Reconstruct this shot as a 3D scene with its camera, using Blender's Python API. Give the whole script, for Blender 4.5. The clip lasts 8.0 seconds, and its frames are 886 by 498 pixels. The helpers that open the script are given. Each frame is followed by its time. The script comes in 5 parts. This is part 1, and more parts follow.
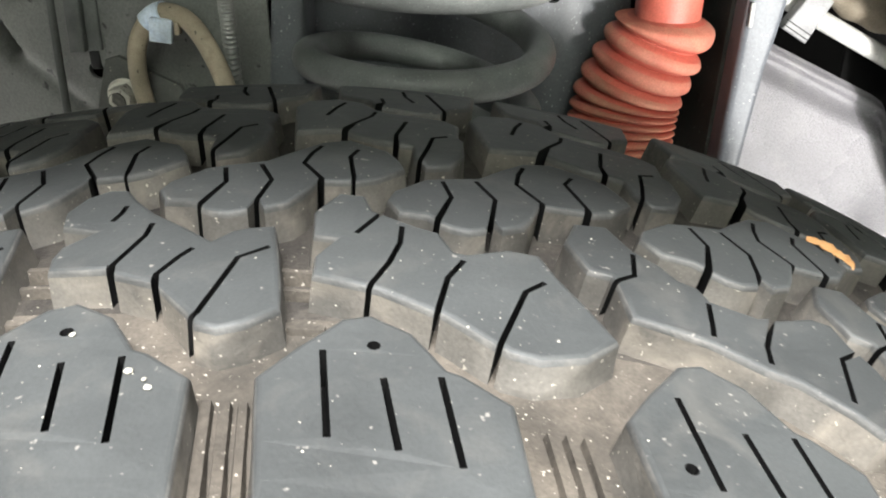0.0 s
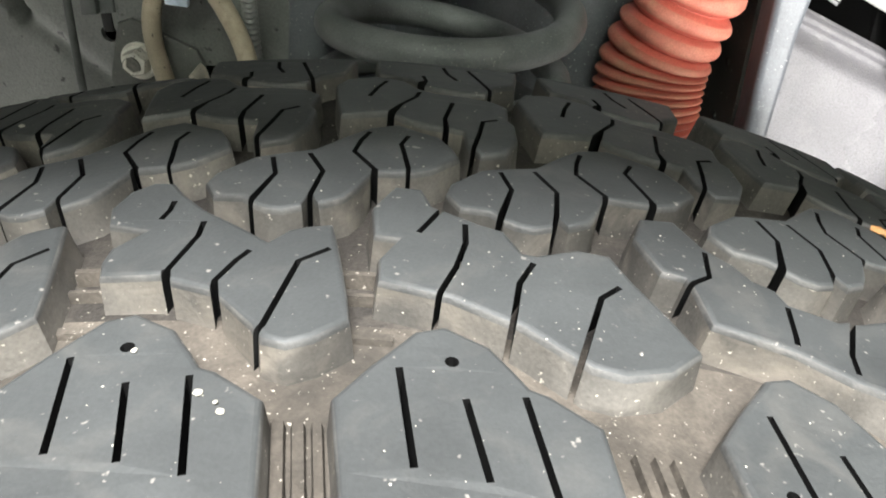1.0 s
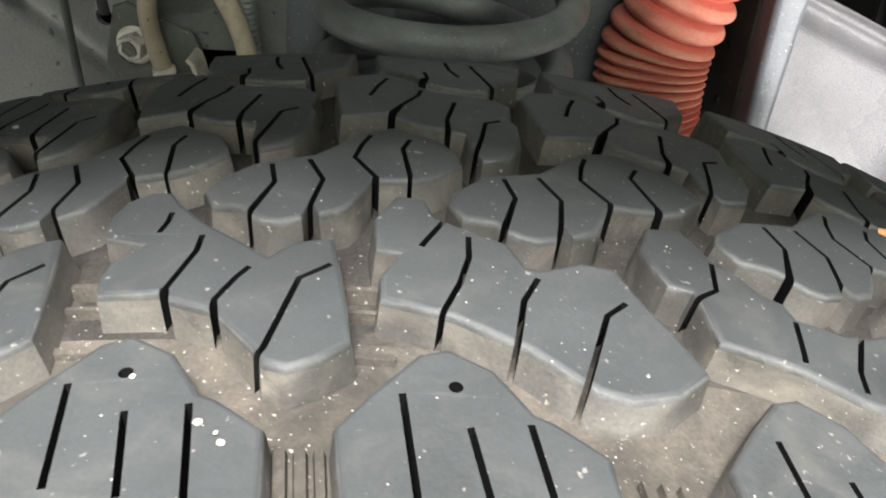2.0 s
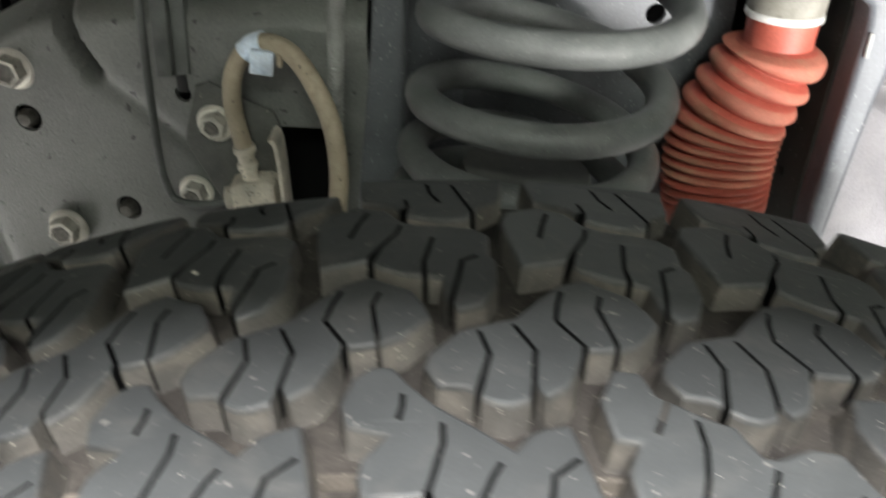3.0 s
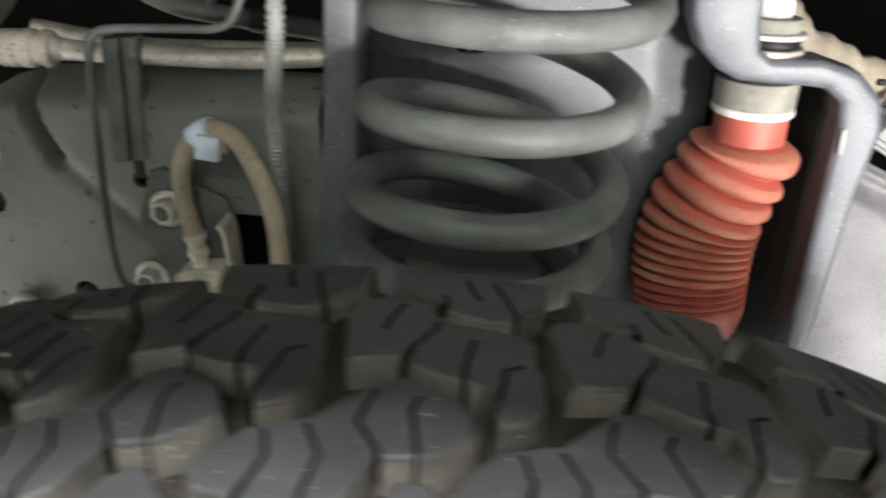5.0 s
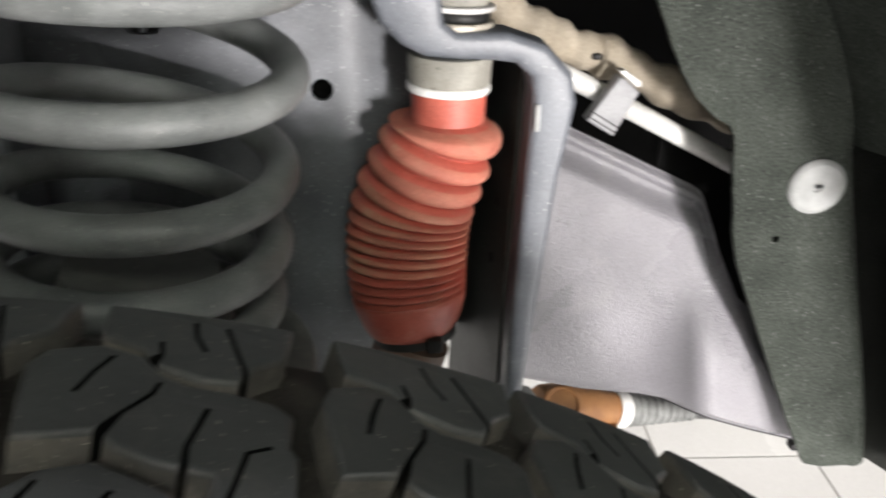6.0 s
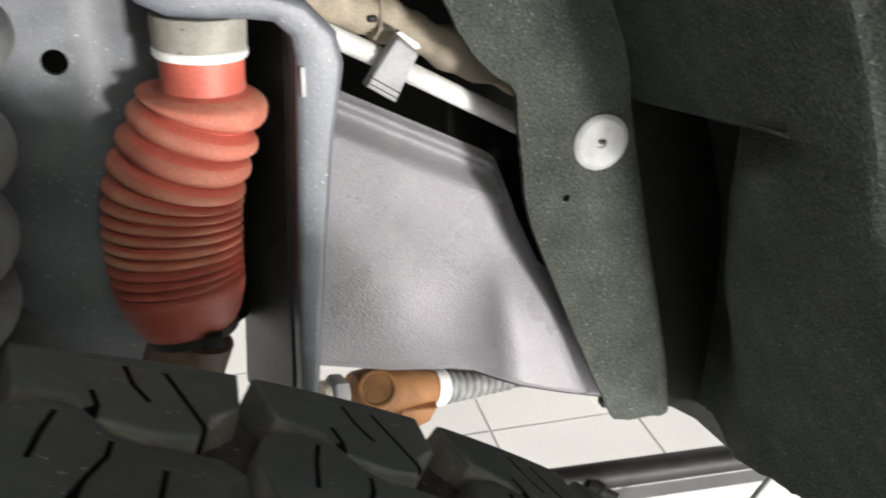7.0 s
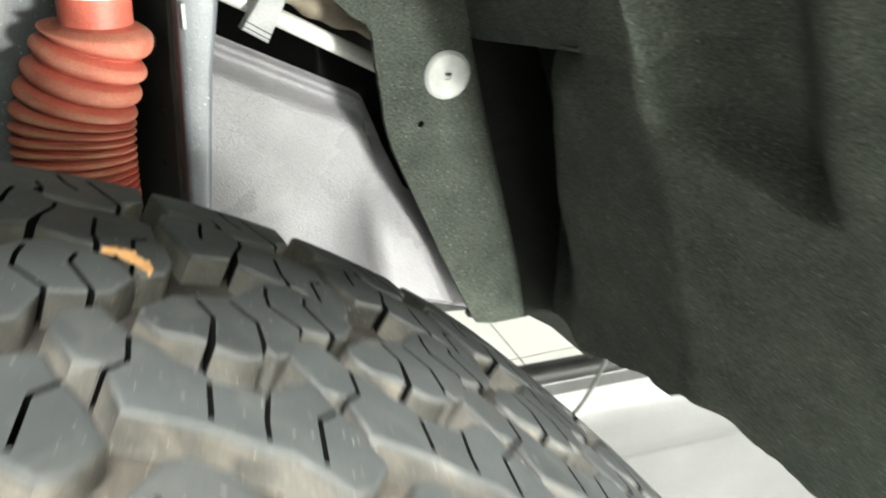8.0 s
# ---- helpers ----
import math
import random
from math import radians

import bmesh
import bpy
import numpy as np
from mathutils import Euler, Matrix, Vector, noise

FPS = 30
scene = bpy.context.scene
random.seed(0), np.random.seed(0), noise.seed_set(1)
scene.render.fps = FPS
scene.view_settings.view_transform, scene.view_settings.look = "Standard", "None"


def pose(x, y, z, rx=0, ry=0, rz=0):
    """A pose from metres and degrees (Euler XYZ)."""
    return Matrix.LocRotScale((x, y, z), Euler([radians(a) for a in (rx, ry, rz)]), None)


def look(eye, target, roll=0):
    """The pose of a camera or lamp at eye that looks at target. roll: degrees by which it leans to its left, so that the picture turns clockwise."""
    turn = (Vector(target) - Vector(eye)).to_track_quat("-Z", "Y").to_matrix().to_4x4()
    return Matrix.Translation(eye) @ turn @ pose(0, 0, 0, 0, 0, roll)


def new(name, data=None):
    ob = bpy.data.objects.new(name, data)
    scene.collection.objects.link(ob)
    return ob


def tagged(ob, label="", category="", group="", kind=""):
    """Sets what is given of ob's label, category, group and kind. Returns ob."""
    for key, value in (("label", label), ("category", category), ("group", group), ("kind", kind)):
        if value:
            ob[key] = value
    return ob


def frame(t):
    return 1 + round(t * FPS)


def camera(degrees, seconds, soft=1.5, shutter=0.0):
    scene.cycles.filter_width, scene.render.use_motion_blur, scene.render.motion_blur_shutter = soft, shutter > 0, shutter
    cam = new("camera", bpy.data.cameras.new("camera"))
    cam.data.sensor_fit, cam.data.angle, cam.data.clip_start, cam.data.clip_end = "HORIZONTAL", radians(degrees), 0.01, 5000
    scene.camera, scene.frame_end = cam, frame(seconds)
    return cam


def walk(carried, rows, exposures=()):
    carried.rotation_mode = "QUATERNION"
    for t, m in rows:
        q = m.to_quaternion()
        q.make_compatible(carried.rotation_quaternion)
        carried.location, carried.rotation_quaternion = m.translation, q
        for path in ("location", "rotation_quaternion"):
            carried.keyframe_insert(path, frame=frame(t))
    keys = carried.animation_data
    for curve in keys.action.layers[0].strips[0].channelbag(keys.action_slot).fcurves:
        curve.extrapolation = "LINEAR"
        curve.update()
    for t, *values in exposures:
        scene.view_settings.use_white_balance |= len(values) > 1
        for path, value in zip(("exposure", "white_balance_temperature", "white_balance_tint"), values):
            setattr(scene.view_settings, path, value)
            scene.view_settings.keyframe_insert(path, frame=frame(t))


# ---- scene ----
cam = camera(55.7, 8.0, soft=1.9, shutter=0.5)
PATH = [
    (0, (0.0543, -0.0556, 0.8487), (0.0437, 0.3862, 0.6148), -0.46),
    (0.5, (0.0481, -0.0480, 0.8513), (0.0359, 0.3872, 0.6056), -0.47),
    (1, (0.0421, -0.0451, 0.8525), (0.0320, 0.3831, 0.5945), -0.30),
    (1.2, (0.0441, -0.0423, 0.8537), (0.0328, 0.3830, 0.5909), -0.47),
    (2.3, (0.0368, -0.0385, 0.8623), (0.0283, 0.3794, 0.5879), -0.30),
    (2.5, (0.0287, -0.0372, 0.8708), (0.0205, 0.3797, 0.5950), -0.38),
    (3, (-0.0023, -0.0260, 0.8848), (-0.0071, 0.3990, 0.6214), 0.08),
    (3.5, (-0.0504, -0.0213, 0.8904), (-0.0671, 0.4168, 0.6500), -0.41),
    (4, (-0.0728, -0.0202, 0.8864), (-0.1078, 0.4252, 0.6619), -0.39),
    (4.2, (-0.0647, -0.0206, 0.8875), (-0.1027, 0.4270, 0.6679), -0.10),
    (5.3, (0.0801, -0.0018, 0.8670), (0.0489, 0.4505, 0.6562), -0.37),
    (5.5, (0.0923, 0.0039, 0.8643), (0.0812, 0.4564, 0.6519), 0.31),
    (6, (0.1195, 0.0203, 0.8617), (0.1691, 0.4688, 0.6464), 0.84),
    (6.5, (0.1363, 0.0300, 0.8545), (0.2416, 0.4678, 0.6372), 1.25),
    (7, (0.1465, 0.0384, 0.8442), (0.2927, 0.4634, 0.6251), 1.58),
    (7.5, (0.1565, 0.0218, 0.8373), (0.3280, 0.4341, 0.6124), 2.13),
    (7.7, (0.1506, 0.0006, 0.8376), (0.3325, 0.4071, 0.6103), 2.47),
    (8, (0.1335, -0.0499, 0.8387), (0.3328, 0.3509, 0.6157), 2.23),
]
walk(cam, [(t, look(eye, target, roll)) for t, eye, target, roll in PATH], [(0.0, 0.22, 6500, 8), (1.0, 0.24, 6500, 8), (2.5, 0.10, 6500, 9), (4.0, 0.32, 6500, 10), (5.5, -0.10, 6500, 11), (6.0, -0.15, 6500, 13), (7.0, -0.22, 6520, 11), (7.5, -0.16, 6550, 9), (8.0, 0.08, 6600, 1)])

# ---- light ----
world = bpy.data.worlds.new("garage_air")
scene.world = world
world.use_nodes = True
world.node_tree.nodes["Background"].inputs["Color"].default_value = (0.80, 0.86, 0.80, 1)
world.node_tree.nodes["Background"].inputs["Strength"].default_value = 0.25


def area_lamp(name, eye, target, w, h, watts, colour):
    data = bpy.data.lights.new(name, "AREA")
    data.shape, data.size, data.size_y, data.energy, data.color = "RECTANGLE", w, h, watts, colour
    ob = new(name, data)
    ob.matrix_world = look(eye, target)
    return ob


area_lamp("flood_lamp", (0.98, -2.50, 0.56), (0.12, 0.30, 0.74), 0.32, 0.32, 140, (1.0, 0.97, 0.94))
area_lamp("work_lamp", (1.12, -0.82, 0.27), (0.15, 0.39, 0.72), 0.10, 0.10, 17, (1.0, 0.97, 0.94))
area_lamp("unseen_overhead_lamp", (0.1, -0.84, 2.8), (0.1, -0.84, 0.0), 1.0, 0.40, 245, (1.0, 0.99, 1.0))
# fill added at the front to lift the plate, spring and far tread
area_lamp("unseen_overhead_lamp", (0.3, -2.7, 2.75), (0.3, -2.7, 0.0), 1.2, 0.5, 58, (0.91, 1.0, 0.87))
# two more added lamps, out of sight, that brighten the floor tiles behind
area_lamp("unseen_overhead_lamp", (-1.6, 2.2, 2.85), (-1.6, 2.2, 0.0), 1.2, 1.2, 45, (1.0, 0.98, 0.96))
area_lamp("unseen_overhead_lamp", (1.6, 2.6, 2.85), (1.6, 2.6, 0.0), 2.4, 1.2, 55, (1.0, 0.98, 0.96))


# ---- materials ----
def mat(name, a, b, rough=0.6, metal=0.0, scale=60.0, fine=900.0, bump=0.15, spread=0.5, speck=None, rough_var=0.12, spec=0.5, coat=0.0, dist=0.001, grit=0.22, vary=0.06, blotch=0.3, swell=0.0, film=None):
    """Two base colours mixed by a coarse noise, a fine grain with relief, and specks of dust where given."""
    m = bpy.data.materials.new(name)
    m.use_nodes = True
    nt = m.node_tree
    n, l = nt.nodes, nt.links
    bs = n["Principled BSDF"]
    bs.inputs["Metallic"].default_value = metal
    bs.inputs["Specular IOR Level"].default_value = spec
    bs.inputs["Coat Weight"].default_value = coat
    tc = n.new("ShaderNodeTexCoord")
    info = n.new("ShaderNodeObjectInfo")
    off = n.new("ShaderNodeVectorMath")
    off.operation = "MULTIPLY_ADD"
    l.new(info.outputs["Random"], off.inputs[0])
    off.inputs[1].default_value = (3.1, 7.7, 5.3)
    l.new(tc.outputs["Object"], off.inputs[2])
    big = n.new("ShaderNodeTexNoise")
    big.inputs["Scale"].default_value = scale
    big.inputs["Detail"].default_value = 6
    small = n.new("ShaderNodeTexNoise")
    small.inputs["Scale"].default_value = fine
    small.inputs["Detail"].default_value = 3
    for t in (big, small):
        l.new(off.outputs[0], t.inputs["Vector"])
    ramp = n.new("ShaderNodeValToRGB")
    ramp.color_ramp.elements[0].position = 0.5 - spread / 2
    ramp.color_ramp.elements[1].position = 0.5 + spread / 2
    ramp.color_ramp.elements[0].color = (*a, 1)
    ramp.color_ramp.elements[1].color = (*b, 1)
    l.new(big.outputs["Fac"], ramp.inputs["Fac"])
    grain = n.new("ShaderNodeMix")
    grain.data_type, grain.blend_type = "RGBA", "MULTIPLY"
    grain.inputs["Factor"].default_value = grit
    l.new(ramp.outputs["Color"], grain.inputs["A"])
    g2 = n.new("ShaderNodeMapRange")
    g2.inputs["From Min"].default_value, g2.inputs["From Max"].default_value = 0.3, 0.7
    g2.inputs["To Min"].default_value, g2.inputs["To Max"].default_value = 0.5, 1.5
    g2.clamp = False
    l.new(small.outputs["Fac"], g2.inputs["Value"])
    l.new(g2.outputs["Result"], grain.inputs["B"])
    stain = n.new("ShaderNodeTexNoise")
    stain.inputs["Scale"].default_value = scale * 0.28
    stain.inputs["Detail"].default_value = 8
    l.new(off.outputs[0], stain.inputs["Vector"])
    s2 = n.new("ShaderNodeMapRange")
    s2.inputs["From Min"].default_value, s2.inputs["From Max"].default_value = 0.35, 0.65
    s2.inputs["To Min"].default_value, s2.inputs["To Max"].default_value = 1 - blotch, 1 + blotch * 0.8
    l.new(stain.outputs["Fac"], s2.inputs["Value"])
    each = n.new("ShaderNodeMapRange")
    each.inputs["To Min"].default_value, each.inputs["To Max"].default_value = 1 - vary, 1 + vary
    l.new(info.outputs["Random"], each.inputs["Value"])
    both = n.new("ShaderNodeMath")
    both.operation = "MULTIPLY"
    l.new(s2.outputs["Result"], both.inputs[0])
    l.new(each.outputs["Result"], both.inputs[1])
    tone = n.new("ShaderNodeMix")
    tone.data_type, tone.blend_type = "RGBA", "MULTIPLY"
    tone.inputs["Factor"].default_value = 1.0
    l.new(grain.outputs["Result"], tone.inputs["A"])
    l.new(both.outputs["Value"], tone.inputs["B"])
    colour = tone.outputs["Result"]
    if film:
        tint, size, cut, most = film
        haze = n.new("ShaderNodeTexNoise")
        haze.inputs["Scale"].default_value = size
        haze.inputs["Detail"].default_value = 9
        haze.inputs["Roughness"].default_value = 0.62
        haze.inputs["Distortion"].default_value = 0.6
        l.new(off.outputs[0], haze.inputs["Vector"])
        take = n.new("ShaderNodeMapRange")
        take.inputs["From Min"].default_value, take.inputs["From Max"].default_value = cut, cut + 0.22
        take.inputs["To Max"].default_value = most
        l.new(haze.outputs["Fac"], take.inputs["Value"])
        lay = n.new("ShaderNodeMix")
        lay.data_type = "RGBA"
        l.new(take.outputs["Result"], lay.inputs["Factor"])
        l.new(colour, lay.inputs["A"])
        lay.inputs["B"].default_value = (*tint, 1)
        colour = lay.outputs["Result"]
    if speck:
        tint, size, cut = speck
        dust = n.new("ShaderNodeTexNoise")
        dust.inputs["Scale"].default_value = size
        dust.inputs["Detail"].default_value = 2
        l.new(off.outputs[0], dust.inputs["Vector"])
        pick = n.new("ShaderNodeMapRange")
        pick.inputs["From Min"].default_value, pick.inputs["From Max"].default_value = cut, cut + 0.06
        l.new(dust.outputs["Fac"], pick.inputs["Value"])
        mix = n.new("ShaderNodeMix")
        mix.data_type = "RGBA"
        l.new(pick.outputs["Result"], mix.inputs["Factor"])
        l.new(colour, mix.inputs["A"])
        mix.inputs["B"].default_value = (*tint, 1)
        colour = mix.outputs["Result"]
    l.new(colour, bs.inputs["Base Color"])
    rr = n.new("ShaderNodeMapRange")
    rr.inputs["To Min"].default_value, rr.inputs["To Max"].default_value = max(0.02, rough - rough_var), min(1, rough + rough_var)
    l.new(big.outputs["Fac"], rr.inputs["Value"])
    l.new(rr.outputs["Result"], bs.inputs["Roughness"])
    bp = n.new("ShaderNodeBump")
    bp.inputs["Strength"].default_value = bump
    bp.inputs["Distance"].default_value = dist
    l.new(small.outputs["Fac"], bp.inputs["Height"])
    if swell:
        wide = n.new("ShaderNodeBump")
        wide.inputs["Strength"].default_value = 0.6
        wide.inputs["Distance"].default_value = swell
        l.new(big.outputs["Fac"], wide.inputs["Height"])
        l.new(wide.outputs["Normal"], bp.inputs["Normal"])
    l.new(bp.outputs["Normal"], bs.inputs["Normal"])
    return m


RUBBER = mat("worn_tread_rubber", (0.0395, 0.0418, 0.0420), (0.058, 0.0612, 0.0615), 0.57, scale=38, fine=1500, bump=0.06, spread=0.5, speck=((0.19, 0.18, 0.165), 520, 0.695), spec=0.36, grit=0.16, vary=0.14, blotch=0.2, swell=0.0016, film=((0.105, 0.10, 0.092), 70, 0.52, 0.42))
DUSTY = mat("dusty_groove_rubber", (0.048, 0.043, 0.037), (0.125, 0.107, 0.088), 0.85, scale=90, fine=1300, bump=0.2, spread=0.7, grit=0.3, speck=((0.34, 0.31, 0.265), 950, 0.675), spec=0.2, swell=0.003, film=((0.028, 0.026, 0.023), 45, 0.47, 0.8))
# cuts and stud holes: their inner shade is painted as near black
SIPE = mat("sipe_shade_rubber", (0.004, 0.004, 0.004), (0.008, 0.008, 0.008), 0.9, spec=0.1)
WORN = mat("scuffed_rubber_edge", (0.040, 0.041, 0.041), (0.082, 0.080, 0.076), 0.62, scale=140, fine=1500, bump=0.15, spread=0.5, spec=0.4, film=((0.16, 0.15, 0.135), 120, 0.52, 0.6))
DUSTWALL = mat("dust_filmed_rubber", (0.052, 0.050, 0.046), (0.125, 0.114, 0.100), 0.75, scale=70, fine=1400, bump=0.14, spread=0.6, grit=0.25, vary=0.14, spec=0.3, swell=0.002, speck=((0.36, 0.33, 0.28), 900, 0.69), film=((0.20, 0.175, 0.145), 55, 0.50, 0.7))
# inner groove floors: thinner dust, and deep shade put into the colour
GROOVE = mat("shaded_groove_rubber", (0.020, 0.0185, 0.017), (0.060, 0.053, 0.046), 0.85, scale=80, fine=1300, bump=0.35, spread=0.6, grit=0.5, speck=((0.26, 0.24, 0.20), 700, 0.70), spec=0.2, film=((0.10, 0.088, 0.074), 65, 0.5, 0.6))
WALLRUB = mat("sidewall_rubber", (0.022, 0.022, 0.023), (0.04, 0.04, 0.04), 0.6, scale=30)
STEEL = mat("dark_steel_rim", (0.10, 0.10, 0.10), (0.16, 0.16, 0.16), 0.4, 0.8)
SPRING = mat("spring_black_paint", (0.100, 0.108, 0.105), (0.185, 0.193, 0.189), 0.5, scale=60, fine=1300, bump=0.2, spread=0.45, grit=0.3, speck=((0.30, 0.30, 0.285), 900, 0.675), film=((0.20, 0.20, 0.19), 40, 0.52, 0.45))
TOWER = mat("tower_grey_paint", (0.095, 0.102, 0.111), (0.17, 0.178, 0.191), 0.45, scale=40, fine=800, bump=0.12, speck=((0.34, 0.35, 0.35), 620, 0.665), film=((0.19, 0.195, 0.20), 30, 0.54, 0.4))
HOOP = mat("blue_grey_paint", (0.098, 0.107, 0.124), (0.165, 0.176, 0.196), 0.42, scale=35, fine=700, bump=0.14, spread=0.8, speck=((0.34, 0.34, 0.34), 620, 0.69), film=((0.21, 0.22, 0.235), 50, 0.53, 0.5))
PLATE = mat("chassis_grey_paint", (0.140, 0.144, 0.136), (0.200, 0.204, 0.190), 0.36, scale=25, fine=760, bump=0.34, spread=0.8, grit=0.3, speck=((0.040, 0.040, 0.038), 170, 0.675), film=((0.25, 0.25, 0.235), 60, 0.56, 0.45), dist=0.001)
PANEL = mat("textured_grey_plastic", (0.200, 0.194, 0.210), (0.280, 0.270, 0.290), 0.30, scale=18, fine=820, bump=0.6, spread=0.8, dist=0.0013, film=((0.34, 0.33, 0.33), 30, 0.52, 0.35))
FELT = mat("grey_felt", (0.050, 0.058, 0.049), (0.094, 0.105, 0.091), 0.95, blotch=0.16, scale=55, fine=760, bump=1.0, spread=0.7, speck=((0.20, 0.21, 0.195), 620, 0.655), spec=0.1, grit=0.95, dist=0.0016)
BOOT = mat("coral_rubber", (0.41, 0.080, 0.056), (0.50, 0.125, 0.086), 0.5, scale=60, fine=1100, bump=0.12, spread=0.5, grit=0.35, film=((0.44, 0.26, 0.19), 40, 0.54, 0.5))
BOOTDUST = mat("dusty_coral_rubber", (0.44, 0.122, 0.080), (0.49, 0.185, 0.125), 0.75, scale=70, fine=1200, bump=0.2, spread=0.4, grit=0.4, film=((0.42, 0.265, 0.17), 45, 0.49, 0.6))
COLLAR = mat("cast_collar", (0.24, 0.23, 0.198), (0.34, 0.325, 0.285), 0.6, scale=90, bump=0.3, speck=((0.08, 0.075, 0.065), 520, 0.67), film=((0.15, 0.14, 0.12), 70, 0.52, 0.6))
WHITE = mat("white_paint", (0.72, 0.71, 0.68), (0.80, 0.79, 0.77), 0.4, scale=80, bump=0.05)
HOSE = mat("tan_rubber_hose", (0.32, 0.262, 0.19), (0.43, 0.365, 0.27), 0.6, scale=110, fine=1500, bump=0.2, spread=0.8, speck=((0.06, 0.05, 0.04), 520, 0.69), film=((0.14, 0.115, 0.085), 90, 0.55, 0.6))
CANVAS = mat("dirty_wrapped_hose", (0.30, 0.25, 0.18), (0.50, 0.44, 0.35), 0.85, scale=70, fine=700, bump=0.5, spread=0.7, dist=0.002)
ZINC = mat("zinc_plated_steel", (0.68, 0.645, 0.57), (0.84, 0.80, 0.72), 0.36, 0.1, scale=120, bump=0.1, spread=0.7)
CAST = mat("aged_cast_fitting", (0.52, 0.475, 0.40), (0.74, 0.68, 0.58), 0.5, 0.2, scale=160, fine=1500, bump=0.3, spread=0.7, speck=((0.05, 0.04, 0.03), 620, 0.635))
PIPE = mat("bright_aluminium_pipe", (0.62, 0.57, 0.49), (0.78, 0.73, 0.66), 0.35, 0.35, scale=150, fine=1500, bump=0.12, speck=((0.07, 0.06, 0.05), 650, 0.63))
PIPEW = mat("white_gloss_pipe", (0.75, 0.74, 0.70), (0.82, 0.81, 0.78), 0.25, scale=60, bump=0.03)
BLACK = mat("black_plastic", (0.010, 0.010, 0.010), (0.024, 0.024, 0.024), 0.5, scale=60, bump=0.1, spec=0.3)
# rear edge felt, darker than FELT to carry the shade there
RIMFELT = mat("shaded_rear_felt", (0.026, 0.027, 0.024), (0.046, 0.048, 0.043), 0.95, blotch=0.15, scale=55, fine=900, bump=0.9, spread=0.8, spec=0.1, grit=0.85)
# felt at the back of the pocket, blackened to stand for its shade
POCKET = mat("shaded_pocket_felt", (0.011, 0.0115, 0.0102), (0.020, 0.021, 0.0185), 0.95, blotch=0.15, scale=55, fine=900, bump=0.9, spread=0.8, spec=0.1, grit=0.85)
BOLTHEAD = mat("dulled_zinc", (0.40, 0.385, 0.34), (0.60, 0.575, 0.51), 0.42, 0.3, scale=260, fine=1600, bump=0.25, spread=0.6, speck=((0.06, 0.055, 0.05), 700, 0.64))
# rear side past the fold: deep shade put into the colour
LINING = mat("shaded_rear_lining", (0.0045, 0.0038, 0.0038), (0.009, 0.008, 0.0078), 0.8, scale=50, fine=900, bump=0.5, spec=0.08)
# near black that stands for the shade in the bay, gaps and holes
BAY = mat("bay_shade_black", (0.004, 0.004, 0.004), (0.009, 0.009, 0.009), 0.8, scale=20, spec=0.08)
WIRE = mat("grey_cable_sheath", (0.07, 0.075, 0.07), (0.12, 0.125, 0.12), 0.5, scale=90)
LOOM = mat("grey_split_loom", (0.20, 0.20, 0.192), (0.31, 0.31, 0.296), 0.55, scale=90, speck=((0.4, 0.4, 0.38), 500, 0.72))
GREYCLIP = mat("grey_clip_plastic", (0.27, 0.27, 0.28), (0.34, 0.34, 0.35), 0.5, scale=90)
PUSH = mat("pale_grey_clip", (0.42, 0.43, 0.42), (0.50, 0.51, 0.50), 0.5, scale=120, fine=1500, bump=0.15)
BRACKET = mat("dark_grey_bracket_paint", (0.075, 0.077, 0.072), (0.14, 0.14, 0.128), 0.5, scale=120, fine=1200, bump=0.25, spread=0.6, speck=((0.32, 0.30, 0.26), 500, 0.70))
# leg side turned from the lamps; its shade is mixed into this paint
LEGSIDE = mat("shaded_leg_paint", (0.022, 0.025, 0.024), (0.042, 0.046, 0.043), 0.5, scale=60, fine=1200, bump=0.15, speck=((0.16, 0.17, 0.16), 560, 0.68))
BLUE = mat("pale_blue_clip", (0.55, 0.64, 0.78), (0.68, 0.75, 0.84), 0.3, scale=200)
RUST = mat("rusty_orange_forging", (0.25, 0.108, 0.038), (0.40, 0.19, 0.072), 0.65, scale=110, fine=1300, bump=0.3, spread=0.7)
BOOTG = mat("grey_ribbed_rubber", (0.15, 0.155, 0.15), (0.27, 0.275, 0.265), 0.55, scale=120)
TILE = mat("white_floor_tile", (0.61, 0.60, 0.585), (0.66, 0.65, 0.635), 0.25, scale=4, fine=200, bump=0.02, grit=0.05, vary=0.02, blotch=0.04)
GROUT = mat("tile_grout", (0.48, 0.465, 0.44), (0.55, 0.535, 0.505), 0.9, scale=40)
PAINT = mat("white_wall_paint", (0.70, 0.70, 0.68), (0.76, 0.76, 0.74), 0.8, scale=3, fine=90, bump=0.1, blotch=0.05)
SILVER = mat("silver_skid_paint", (0.12, 0.12, 0.122), (0.16, 0.16, 0.162), 0.4, 0.2, scale=10, bump=0.05)
LEAF = mat("dry_orange_leaf", (0.40, 0.19, 0.065), (0.54, 0.31, 0.14), 0.7, scale=300, fine=1800, bump=0.3)
GRIT = mat("pale_grit", (0.34, 0.32, 0.27), (0.48, 0.46, 0.40), 0.8, scale=400)
GRIME = mat("grimy_steel", (0.05, 0.048, 0.042), (0.16, 0.15, 0.13), 0.5, 0.2, scale=400, fine=1800, bump=0.3, spread=0.6)
TUBE = mat("rusty_shock_tube", (0.07, 0.042, 0.03), (0.14, 0.085, 0.058), 0.6, scale=90, fine=1300, bump=0.25, spread=0.6)


